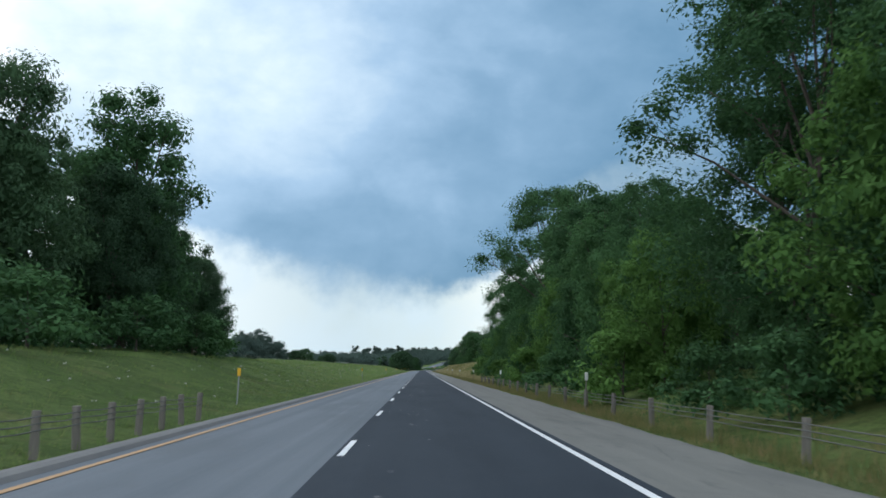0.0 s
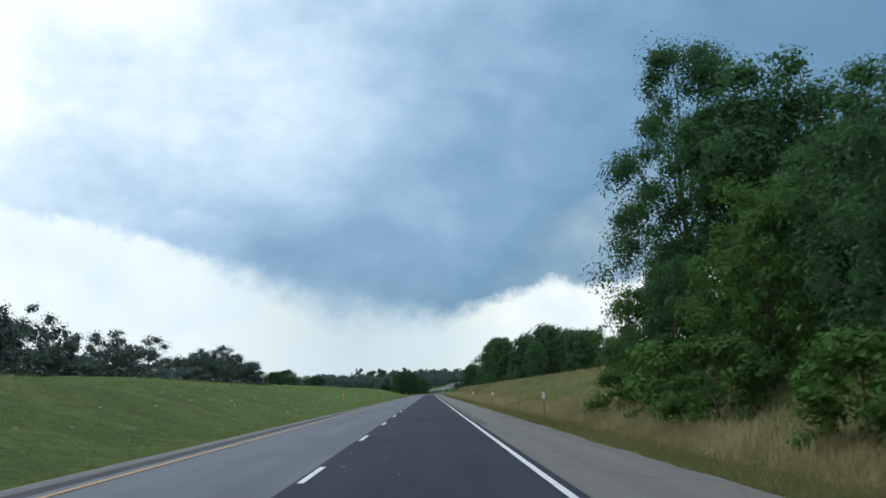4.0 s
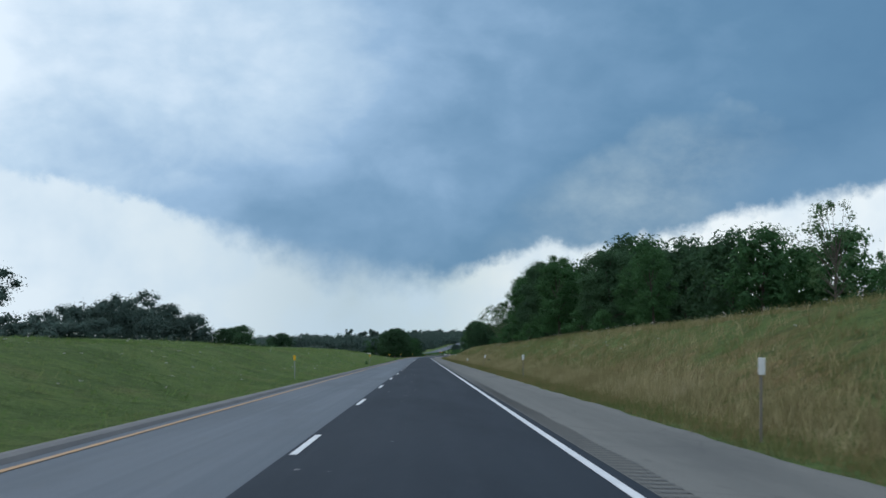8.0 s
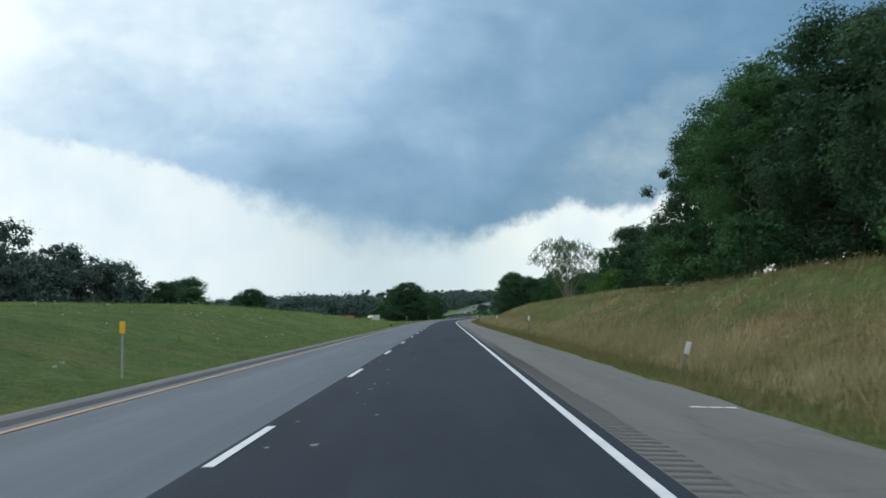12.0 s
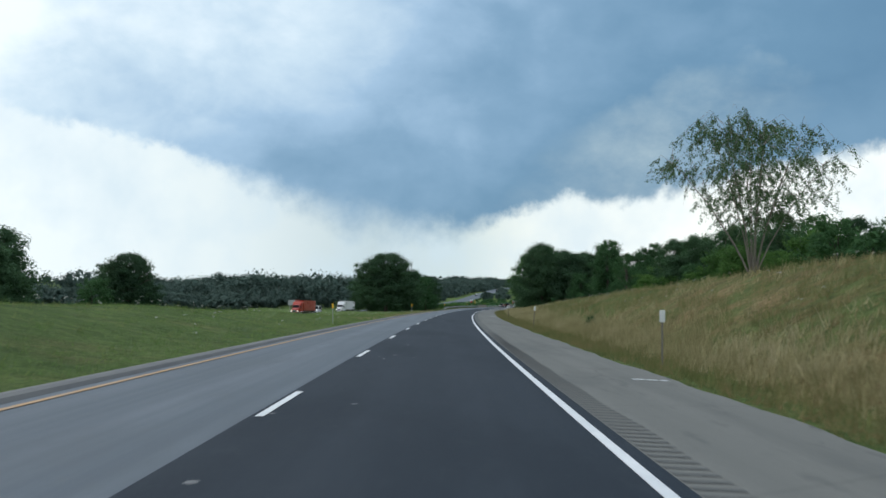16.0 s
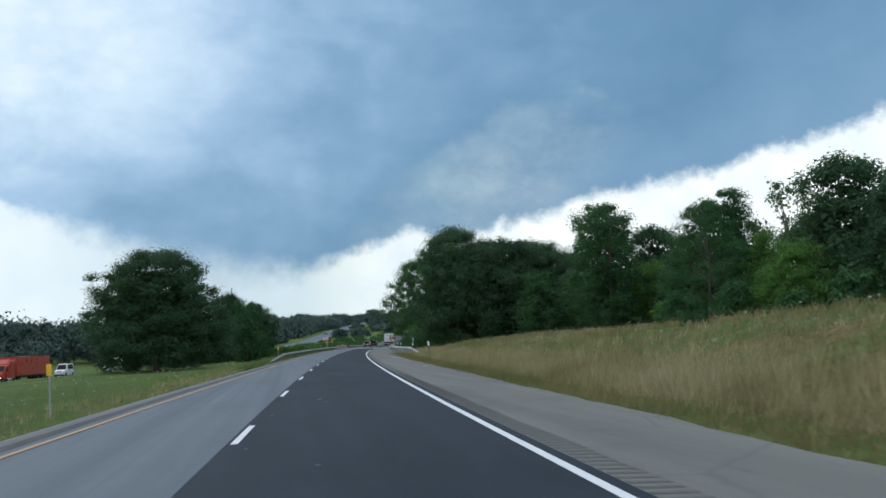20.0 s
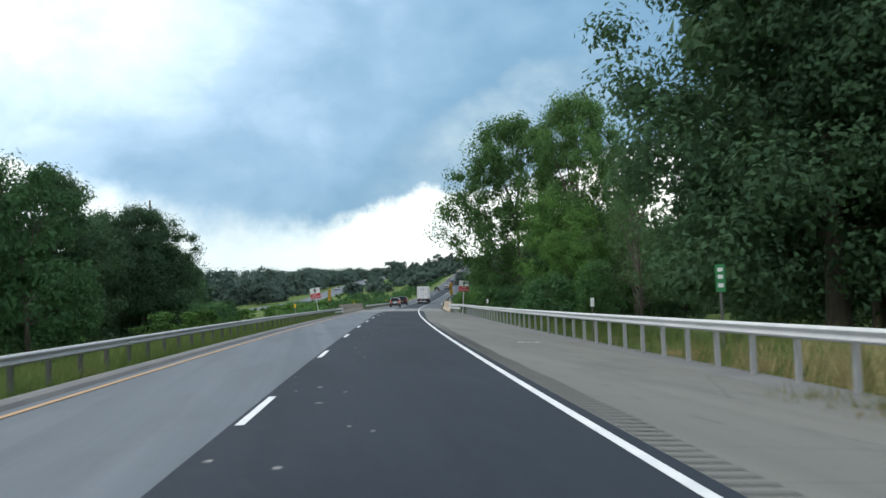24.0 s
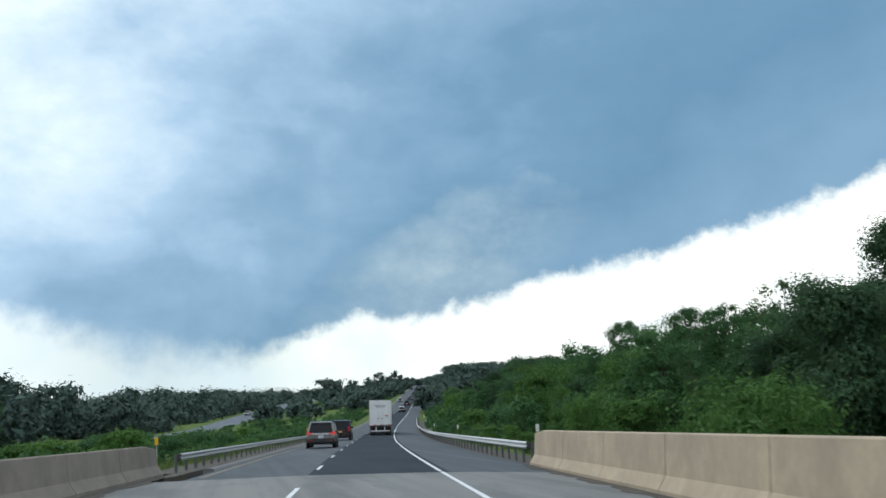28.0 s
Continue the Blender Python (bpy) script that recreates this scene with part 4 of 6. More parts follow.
def poly_plate(pts, y0, y1):
    bm = bmesh.new()
    a = [bm.verts.new((x, y0, z)) for x, z in pts]
    c = [bm.verts.new((x, y1, z)) for x, z in pts]
    bm.faces.new(a)
    bm.faces.new(c[::-1])
    for i in range(len(pts)):
        j = (i + 1) % len(pts)
        bm.faces.new((a[j], a[i], c[i], c[j]))
    bmesh.ops.recalc_face_normals(bm, faces=bm.faces[:])
    return bm


def voltage_sign(m):
    d = thing("warning_sign", m, "white and red high voltage sign on a leaning white post", "sign", group="high voltage signs")
    part("post", box(-0.03, 0.03, -0.02, 0.02, -1.2, 2.35, 0.006), "white_panel", d)
    part("upper_panel", box(-0.36, 0.36, -0.045, -0.024, 1.98, 2.46, 0.004), "white_panel", d, "white panel")
    low = part("lower_panel", box(-0.36, 0.36, -0.045, -0.024, 1.55, 1.978, 0.004), "red_panel", d, "red panel")
    part("arrow", poly_plate([(-0.05, 2.06), (0.05, 2.06), (0.05, 2.26), (0.15, 2.22), (0.0, 2.42), (-0.15, 2.22), (-0.05, 2.26)], -0.052, -0.0465), "black_panel", d, "black arrow")
    for body, z in (("HIGH", 1.86), ("VOLTAGE", 1.68)):
        part_mesh("lettering", text_mesh(body, 0.15, "white_panel"), low, "white capital letters", pose(0, -0.047, z, 90, 0, 0))
    return d


voltage_sign(at(780.8, 6.0, on=float(surf(780.8, 6.0)) + 0.45) @ pose(0, 0, 0, 0, 5, 6) @ Matrix.Diagonal((1.32, 1.0, 1.12, 1)))
voltage_sign(at(780.8, -7.8, on=float(ground_z(780.8, -7.8)) + 0.1) @ pose(0, 0, 0, 0, -8, 6) @ Matrix.Diagonal((1.32, 1.0, 1.12, 1)))


def hazard_marker(m):
    d = thing("hazard_marker", m, "black and yellow striped hazard marker panel on a post", "sign", group="bridge end markers")
    part("post", box(-0.035, 0.035, -0.02, 0.02, -1.2, 1.75, 0.006), "dull_steel", d)
    part("panel", box(-0.15, 0.15, -0.04, -0.022, 1.25, 2.30, 0.006), "yellow_panel", d, "yellow panel")
    return d


for s, u, side in ((790.6, 5.36, 1), (788.5, -7.5, -1)):
    h_ = hazard_marker(at(s, u, on=float(surf(s, u)) + (0.48 if side > 0 else -0.05)) @ pose(0, 0, 0, 0, -2 if side > 0 else 2, 8) @ Matrix.Diagonal((1.1, 1, 1.14, 1)))
    for k in range(5):
        z0 = 1.25 + 0.23 * k - (0.0 if side > 0 else 0.02)
        zs = [z0, z0 + 0.125]
        sl = -0.16 * side
        pts = [(-0.148, min(max(zs[0] + sl / 2, 1.255), 2.295)), (0.148, min(max(zs[0] - sl / 2, 1.255), 2.295)), (0.148, min(max(zs[1] - sl / 2, 1.255), 2.295)), (-0.148, min(max(zs[1] + sl / 2, 1.255), 2.295))]
        part("stripe", poly_plate(pts, -0.046, -0.0415), "black_panel", h_, "black diagonal stripe")


def back_sign(m, w, h):
    d = thing("road_sign", m, "grey back of a wide road sign on two posts", "sign")
    part("panel", box(-w / 2, w / 2, -0.03, 0.03, 2.2, 2.2 + h, 0.01), "sign_back", d)
    for x in (-w * 0.33, w * 0.33):
        part("post", box(x - 0.06, x + 0.06, 0.03, 0.13, -0.8, 2.1 + h, 0.01), "galv", d)
    for z in (2.4, 2.0 + h):
        part("brace", box(-w / 2 + 0.1, w / 2 - 0.1, 0.031, 0.07, z - 0.03, z + 0.03), "galv", d)


back_sign(at(770, -66, turn=4), 3.4, 1.7)


def utility_pole(s, u, h, base):
    x, y = plan(s, u)
    d = thing("utility_pole", at(s, u, on=base), "tall brown wooden utility pole with two crossarms", "utility pole")
    part("pole", cyl(0.19, 0.12, -1.0, h, 12, bevel=0.02), "bark", d, smooth_shade=True)
    for z, w in ((h - 2.6, 0.9), (h - 4.6, 0.7)):
        part("crossarm", box(-w, w, 0.10, 0.22, z - 0.07, z + 0.07, 0.01), "bark", d)
        for k in (-0.85, 0.0, 0.85):
            part("insulator", cyl(0.05, 0.035, z + 0.07, z + 0.26, 8, Matrix.Translation((k * w, 0.16, 0))), "steel_dark", d)


utility_pole(820.5, -34.5, 22.5, -6.0)
utility_pole(900, -112, 13, float(ground_z(900, -112)))


# ---- trees ----
def leaf_quads(rng, centres, radii, per, size, flat=0.75, droop=0.0, sides=3, ruffle=0.38):
    """Small leaf cards gathered in clumps round the given centres."""
    n = len(centres) * per
    c = np.repeat(np.asarray(centres, float), per, 0)
    r = np.repeat(np.asarray(radii, float), per)
    d = rng.normal(size=(n, 3))
    d /= np.linalg.norm(d, axis=1, keepdims=True)
    rad = rng.uniform(0.1, 1.0, n) ** 0.72
    p = c + d * (r * rad)[:, None] * np.array([1, 1, flat])
    p[:, 2] -= droop * rng.uniform(0, 1, n) ** 2 * r
    nor = d + rng.normal(size=(n, 3)) * ruffle + np.array([0, 0, 0.45])
    nor /= np.linalg.norm(nor, axis=1, keepdims=True)
    t = np.cross(nor, rng.normal(size=(n, 3)))
    t /= np.linalg.norm(t, axis=1, keepdims=True)
    b2 = np.cross(nor, t)
    L = size * rng.uniform(0.65, 1.35, n)[:, None]
    Wd = L * rng.uniform(0.45, 0.7, n)[:, None]
    if sides == 3:
        return np.stack([p - t * L * 0.5 - b2 * Wd * 0.55, p - t * L * 0.5 + b2 * Wd * 0.55, p + t * L * 0.55], 1).reshape(-1, 3)
    q = np.stack([p - t * L * 0.5, p + b2 * Wd * 0.5 + nor * L * 0.08, p + t * L * 0.5 - nor * L * 0.06, p - b2 * Wd * 0.5 + nor * L * 0.08], 1)
    return q.reshape(-1, 3)


def envelope(rng, n, W, z0, z1, shape):
    """Clump centres inside a crown: more of them near the skin."""
    out = []
    H = z1 - z0
    while len(out) < n:
        a, f = rng.uniform(0, 2 * np.pi), rng.uniform(0, 1)
        if shape == "oak":
            R = W * math.sqrt(max(0.04, 1 - (max(0.0, f - 0.34) / 0.68) ** 2.2)) * (0.86 + 0.14 * min(1, f / 0.25))
        elif shape == "tall":
            R = W * math.sqrt(max(0.05, 1 - ((f - 0.42) / 0.60) ** 2))
        elif shape == "vase":
            R = W * (0.15 + 0.95 * f ** 0.8) if f < 0.8 else W * (1.0 - (f - 0.8) * 2.2)
        elif shape == "wide":
            R = W * (0.75 + 0.3 * math.sin(f * 3.0)) * (1 - 0.6 * max(0, f - 0.5))
        else:
            R = W * math.sqrt(max(0.05, 1 - (f * 0.95) ** 2))
        R *= 0.86 + 0.15 * math.sin(a * 3 + f * 7 + W) + 0.12 * math.sin(a * 5 - f * 11 + 2 * W)
        r = R * rng.uniform(0.25, 1.0) ** 0.55
        out.append((r * math.cos(a), r * math.sin(a), z0 + H * f))
    return np.array(out)


def tree_kind(name, seed, H, W, z0, n, per, size, clump, shape, leaf, bark, label, stems=1, limbs=12, r=0.22, flat=0.75, droop=0.0, core=0):
    rng = np.random.default_rng(seed)
    c = envelope(rng, n, W, z0, H - clump * 0.4, shape)
    rad = clump * rng.uniform(0.5, 1.4, n)
    sides = 4 if name == "tree" and leaf in ("leaf_cotton", "leaf_grey") else 3
    q = leaf_quads(rng, c, rad, per, size, flat, droop, sides)
    if core:
        # the shaded inside of a dense crown: large sprays well below its skin
        ci = envelope(rng, core, W * 0.62, z0 + 0.10 * H, H * 0.80, shape)
        q = np.concatenate([q, leaf_quads(rng, ci, np.full(core, clump * 0.7), 16, clump * 0.48, flat, 0.0, sides)])
    crown = fast_mesh("crown", q, sides, leaf)
    verts, faces = [], []

    def add(pts, radii, k=6):
        v, f = tube_data(pts, radii, k)
        o = len(verts)
        verts.extend(v)
        faces.extend(tuple(i + o for i in q) for q in f)

    for k in range(stems):
        lean = Vector((rng.uniform(-1, 1), rng.uniform(-1, 1), 0)) * (0.05 * H if stems == 1 else 0.22 * W)
        b0 = Vector((rng.uniform(-0.2, 0.2), rng.uniform(-0.2, 0.2), 0)) * (stems > 1) * 2.0
        hh = H * (0.72 if stems == 1 else 0.62)
        pts = [b0 + Vector((0, 0, -0.6)), b0 + Vector((0, 0, 0.15)), b0 + lean * 0.15 + Vector((0, 0, hh * 0.3)), b0 + lean * 0.55 + Vector((0, 0, hh * 0.65)), b0 + lean + Vector((0, 0, hh))]
        rr = r if stems == 1 else r * 0.7
        add(pts, [rr * 1.5, rr * 1.15, rr * 0.85, rr * 0.55, rr * 0.2], 8)
        order = rng.permutation(n)[: max(2, limbs // stems)]
        for i in order:
            tip = Vector(c[i])
            f = min(0.8, max(0.25, (tip.z * 0.55) / hh))
            a = pts[1].lerp(pts[4], f) if f > 0.65 else pts[1].lerp(pts[3], f / 0.65)
            mid = a.lerp(tip, 0.5) + Vector((rng.uniform(-0.4, 0.4), rng.uniform(-0.4, 0.4), rng.uniform(0, 0.6)))
            add([a, mid, tip], [rr * 0.34, rr * 0.2, rr * 0.06], 5)
            for _ in range(2):
                tw = tip + Vector(rng.normal(size=3)) * clump * 0.45
                add([mid.lerp(tip, 0.5), tw], [rr * 0.10, rr * 0.03], 4)
    trunk = mesh_from("trunk", verts, faces, bark, True)
    return dict(name=name, crown=crown, trunk=trunk, label=label, H=H)


def near_and_far(name, seed, H, W, z0, n, per, size, *rest, **more):
    """The same tree twice: finely leaved, and coarser for distant stands."""
    return tree_kind(name, seed, H, W, z0, n, per, size, *rest, **more), tree_kind(name, seed, H, W, z0, n, max(20, int(per * 0.42)), size * 1.5, *rest, **more)


def elm_kind(seed):
    """A sparse vase of thin arching stems with drooping sprays of leaves."""
    rng = np.random.default_rng(seed)
    verts, faces, q = [], [], []

    def add(pts, radii, k=5):
        v, f = tube_data(pts, radii, k)
        o = len(verts)
        verts.extend(v)
        faces.extend(tuple(i + o for i in t) for t in f)

    stems = 13
    for k in range(stems):
        a = 2 * math.pi * k / stems + rng.uniform(-0.25, 0.25)
        reach = (5.9, 2.2, 4.2, 1.0)[k % 4] * rng.uniform(0.85, 1.12)
        top = (9.6, 11.6, 10.8, 11.9)[k % 4] * rng.uniform(0.95, 1.04)
        out = Vector((math.cos(a), math.sin(a), 0))
        root = out * 0.12 + Vector((0, 0, -0.5))
        pts = [root, out * 0.18 + Vector((0, 0, 0.8)), out * reach * 0.22 + Vector((0, 0, top * 0.33)), out * reach * 0.55 + Vector((0, 0, top * 0.66)), out * reach * 0.86 + Vector((0, 0, top * 0.90)), out * reach + Vector((0, 0, top))]
        r0 = rng.uniform(0.065, 0.10)
        add(pts, [r0 * 1.3, r0 * 1.1, r0 * 0.85, r0 * 0.55, r0 * 0.28, r0 * 0.1], 6)
        for j in range(17):
            f = rng.uniform(0.42, 1.0) * 4.999
            p0 = pts[int(f)].lerp(pts[int(f) + 1], f - int(f))
            b = a + rng.normal() * 1.1
            d = Vector((math.cos(b), math.sin(b), 0))
            L = rng.uniform(1.6, 3.4)
            mid = p0 + d * L * 0.5 + Vector((0, 0, L * rng.uniform(0.25, 0.5)))
            tip = p0 + d * L + Vector((0, 0, rng.uniform(-0.9, 0.7)))
            add([p0, mid, tip], [r0 * 0.22, r0 * 0.13, 0.008], 4)
            for i in range(4):
                e0 = p0.lerp(mid, rng.uniform(0.4, 1)) if i < 2 else mid.lerp(tip, rng.uniform(0.1, 1))
                e1 = e0 + d * rng.uniform(0.1, 0.8) + Vector((rng.normal() * 0.5, rng.normal() * 0.5, -rng.uniform(0.2, 1.3)))
                add([e0, e1], [0.014, 0.005], 3)
                c = np.array([e0.lerp(e1, t)[:] for t in np.linspace(0.1, 1.0, 5)])
                q.append(leaf_quads(rng, c, np.full(5, 0.24), 7, 0.15, 1.0, 0.6, 4))
    crown = fast_mesh("crown", np.concatenate(q), 4, "leaf_grey")
    k = dict(name="tree", crown=crown, trunk=mesh_from("trunk", verts, faces, "pale_bark", True), label="sparse vase-shaped tree with thin pale forked stems", H=12.0)
    return k, k


KINDS = {
    "back": near_and_far("tree", 14, 14, 5.6, 0.6, 70, 150, 0.40, 1.8, "oak", "leaf_dark", "bark", "dark tree standing deep in the wood", r=0.25, limbs=6, core=30),
    "back_b": near_and_far("tree", 15, 14, 5.0, 0.6, 66, 150, 0.38, 1.7, "tall", "leaf_mid", "bark", "green tree in the middle of the wood", r=0.25, limbs=6, core=30),
    "oak": near_and_far("tree", 1, 14, 6.3, 1.0, 260, 340, 0.175, 1.3, "oak", "leaf_dark", "bark", "broad dark-green oak with a dense rounded crown", r=0.30, core=150),
    "oak_b": near_and_far("tree", 2, 14, 5.6, 0.5, 170, 250, 0.215, 1.3, "oak", "leaf_dark", "bark", "dense dark broadleaf tree with low hanging foliage", r=0.28, core=110),
    "tall": near_and_far("tree", 3, 15, 4.4, 1.2, 125, 190, 0.225, 1.25, "tall", "leaf_mid", "bark", "tall green roadside tree with layered uneven crown", r=0.22, core=60),
    "tall_b": near_and_far("tree", 4, 15, 4.8, 2.2, 105, 310, 0.155, 1.12, "tall", "leaf_mid", "bark", "tall loose-crowned green tree with sky gaps", r=0.20, limbs=18),
    "wide": near_and_far("tree", 5, 11, 5.0, 0.3, 95, 150, 0.245, 1.35, "wide", "leaf_mid", "bark", "spreading green tree at the wood's edge", r=0.20, core=60),
    "light": near_and_far("tree", 6, 9, 4.2, 0.2, 85, 195, 0.205, 1.20, "wide", "leaf_light", "bark", "bright light-green young tree", r=0.14, core=45),
    "airy": near_and_far("tree", 8, 12, 4.4, 3.0, 50, 85, 0.22, 0.9, "tall", "leaf_grey", "bark", "thin half-bare tree with sparse leaves", limbs=26, r=0.16),
    "cotton": near_and_far("tree", 9, 19.5, 8.2, 2.6, 300, 190, 0.27, 1.3, "oak", "leaf_cotton", "bark", "big airy cottonwood with fluttering light-green leaves", limbs=26, r=0.22, flat=0.9),
    "shrub": near_and_far("shrub", 10, 3.4, 2.5, 0.1, 42, 75, 0.22, 0.75, "dome", "leaf_mid", "bark", "rounded green shrub at the wood's edge", r=0.05, limbs=8),
    "shrub_b": near_and_far("shrub", 12, 3.0, 2.3, 0.1, 40, 75, 0.22, 0.70, "dome", "leaf_light", "bark", "bright green roadside shrub", r=0.05, limbs=8),
    "elm": elm_kind(7),
}
TREES = []


def plant(kind, s, u, h, w=None, turn=None, base=None):
    """A tree of the given height (and crown width factor) at s, u."""
    k = KINDS[kind][1 if abs(u) > (38 if 640 < s < 920 else 27) or s > 920 else 0]
    rnd = random.Random(int(s * 13 + u * 7 + 5000))
    f = h / k["H"]
    g = f * (w if w else rnd.uniform(0.9, 1.12))
    z = float(ground_z(s, u)) - 0.05 if base is None else base
    m = at(s, u, on=z) @ pose(0, 0, 0, 0, 0, rnd.uniform(0, 360) if turn is None else turn) @ Matrix.Diagonal((g, g, f, 1))
    cat = "shrub" if k["name"] == "shrub" else "tree"
    t = thing(k["name"], m, k["label"], cat, group="roadside shrubs" if cat == "shrub" else "roadside trees")
    part_mesh("trunk", k["trunk"], t)
    part_mesh("crown", k["crown"], t)
    TREES.append(t)


rng = random.Random(21)
# wood close on the right at the start
for i, s in enumerate(range(22, 160, 9)):
    plant(rng.choice(["tall", "tall_b", "tall", "tall_b"]), s + rng.uniform(-2.5, 2.5), 13.2 + 1.0 * float(smooth(80, 92, s) * smooth(116, 106, s)) + rng.uniform(-1.4, 1.8), float(np.interp(s, [0, 42, 47, 59, 64, 80, 87, 106, 113, 150, 156, 164], [16, 16.5, 6.5, 6.8, 12.5, 13.5, 18, 18.5, 9, 9.5, 15, 16])) * rng.uniform(0.88, 1.06))
    plant(rng.choice(["back", "back_b"]), s + 4 + rng.uniform(-2, 2), 20 + rng.uniform(-2, 3), float(np.interp(s, [0, 40, 50, 60, 88, 104, 112, 150, 160], [14, 13, 9, 10, 15, 15, 9.5, 10, 14])) * rng.uniform(0.85, 1.1))
    if i % 2 == 0:
        plant("back", s + rng.uniform(-3, 3), 30 + rng.uniform(-3, 3), rng.uniform(9, 12))
    plant(rng.choice(["wide", "wide", "light"]), s + 2 + rng.uniform(-2, 2), 10.8 + rng.uniform(-0.6, 0.9), rng.uniform(5.5, 8.5), 0.75)
    plant(rng.choice(["shrub", "shrub", "shrub_b"]), s + rng.uniform(-3, 3), 8.0 + rng.uniform(-0.3, 0.9), rng.uniform(1.8, 3.2))
plant("tall_b", 109, 13.2, 20.5, 1.12)
plant("light", 23, 11.2, 8.6, 0.85)
plant("tall", 30, 15.5, 15.0, 0.95)
plant("light", 50, 11.0, 6.6, 0.95)
plant("light", 57, 12.0, 7.0, 0.95)
plant("tall_b", 164, 14.8, 19.0, 0.86)
plant("tall", 157, 17.0, 16)
plant("wide", 166, 15.5, 8)
# lone trees beyond the median
for s, u, h, k in ((610, -77, 16.0, "oak_b"), (618, -82, 15.0, "oak"), (602, -74, 13.0, "oak_b"), (606, -82, 14.5, "oak"), (641, -67, 13.0, "oak"), (646, -72, 11.0, "oak_b"), (651, -70, 9.0, "wide"), (666, -74, 8.5, "oak_b"), (632, -70, 8.0, "wide")):
    plant(k, s, u, h, 1.15)
# trees in the median at the start
for s, u, h, k, w in ((46, -30, 15.0, "oak", 0.85), (57, -26, 17.5, "oak_b", 0.8), (70, -22.0, 19.5, "tall", 1.0), (66, -21.5, 12.5, "oak", 0.8), (79, -22.5, 14.0, "oak_b", 0.75), (87, -20.8, 9.0, "oak", 0.85), (95, -21.5, 6.5, "oak_b", 1.0), (75, -30, 16.0, "back", 0.9),
                      (107, -29.5, 14.5, "tall", 1.1), (104, -27.5, 8.5, "oak_b", 1.0), (38, -33, 13, "back", 0.9), (66, -34, 17, "back", 0.9), (90, -33, 12, "back", 0.9), (120, -34, 8, "oak_b", 0.9)):
    plant(k, s, u, h, w)
for s, u, h in ((46, -19, 4), (60, -18, 3.5), (78, -18.5, 3.5), (92, -23, 4.5), (34, -18, 4)):
    plant("shrub", s, u, h, 1.3)
# wood on the bank, right
plant("tall_b", 389, 17.5, 11.5, 1.1)
for s in range(318, 410, 9):
    edge = 23 if s < 350 else 19
    k = 0.74 + 0.36 * float(smooth(325, 375, s))
    plant(rng.choice(["oak_b", "oak", "tall"]), s + rng.uniform(-2, 2), edge + rng.uniform(-1, 2), rng.uniform(10.0, 12.5) * k)
    plant(rng.choice(["back", "back", "back_b"]), s + rng.uniform(-2, 4), 31 + rng.uniform(-2, 3), rng.uniform(12.0, 14.5) * k)
    plant(rng.choice(["back", "back_b"]), s + rng.uniform(-2, 4), 41 + rng.uniform(-3, 3), rng.uniform(12, 14) * k)
    if s % 2:
        plant("shrub", s + rng.uniform(-2, 2), edge - 4 + rng.uniform(-0.8, 0.8), rng.uniform(2.2, 3.6))
plant("airy", 304, 35, 10.5, 0.9)
for s, u, h in ((262, 52, 6), (275, 50, 6.5), (288, 48, 6), (296, 46, 5.5), (312, 44, 7), (250, 58, 7), (234, 46, 8), (226, 50, 9)):
    plant(rng.choice(["oak_b", "wide"]), s, u, h)
# bank top further on: close trees, then the lone sparse one
for s, u, h, k in ((503, 28, 10.5, "tall"), (497, 31, 10.5, "oak_b"), (492, 33.5, 12, "tall"), (511, 31, 7.5, "wide"), (484, 33, 12.5, "oak_b"), (476, 34, 12, "tall_b"), (517, 33, 8, "wide"), (508, 33, 15.0, "oak_b"), (516, 36, 13.5, "tall"), (500, 38, 14, "back"), (488, 40, 14, "back"), (478, 42, 13, "back_b"), (494, 27, 5.5, "light"), (486, 28, 5, "wide"), (466, 38, 11, "oak_b"), (522, 29, 4.0, "shrub")):
    plant(k, s, u, h * 0.9, 1.0)
plant("elm", 533, 24, 13.2, 0.90, 40)
for s, u, h, k in ((548, 36, 7, "wide"), (556, 41, 8, "oak_b"), (566, 40, 8, "light"), (576, 44, 11, "tall"), (586, 42, 10, "oak_b"), (596, 45, 13, "tall_b"), (606, 41, 12, "oak_b"), (616, 44, 14, "tall"),
                   (626, 40, 12.5, "oak_b"), (637, 42, 13, "tall"), (648, 40, 13, "oak_b"), (660, 41, 13, "airy"), (668, 38, 14, "tall"), (560, 34, 4.5, "light"), (583, 35, 5, "light"), (604, 35, 5, "light"), (625, 34, 5.5, "light"), (643, 33, 6, "light")):
    plant(k, s, u, h)
for s in range(584, 700, 7):
    plant(rng.choice(["wide", "oak_b", "wide", "light"]), s + rng.uniform(-2.5, 2.5), 36.5 + rng.uniform(-2, 3), rng.uniform(6.0, 9.5), 1.05)
    plant(rng.choice(["shrub", "shrub_b", "shrub"]), s + rng.uniform(-2.5, 2.5), 32 + rng.uniform(-1.5, 1.5), rng.uniform(2.0, 3.6), 1.1)
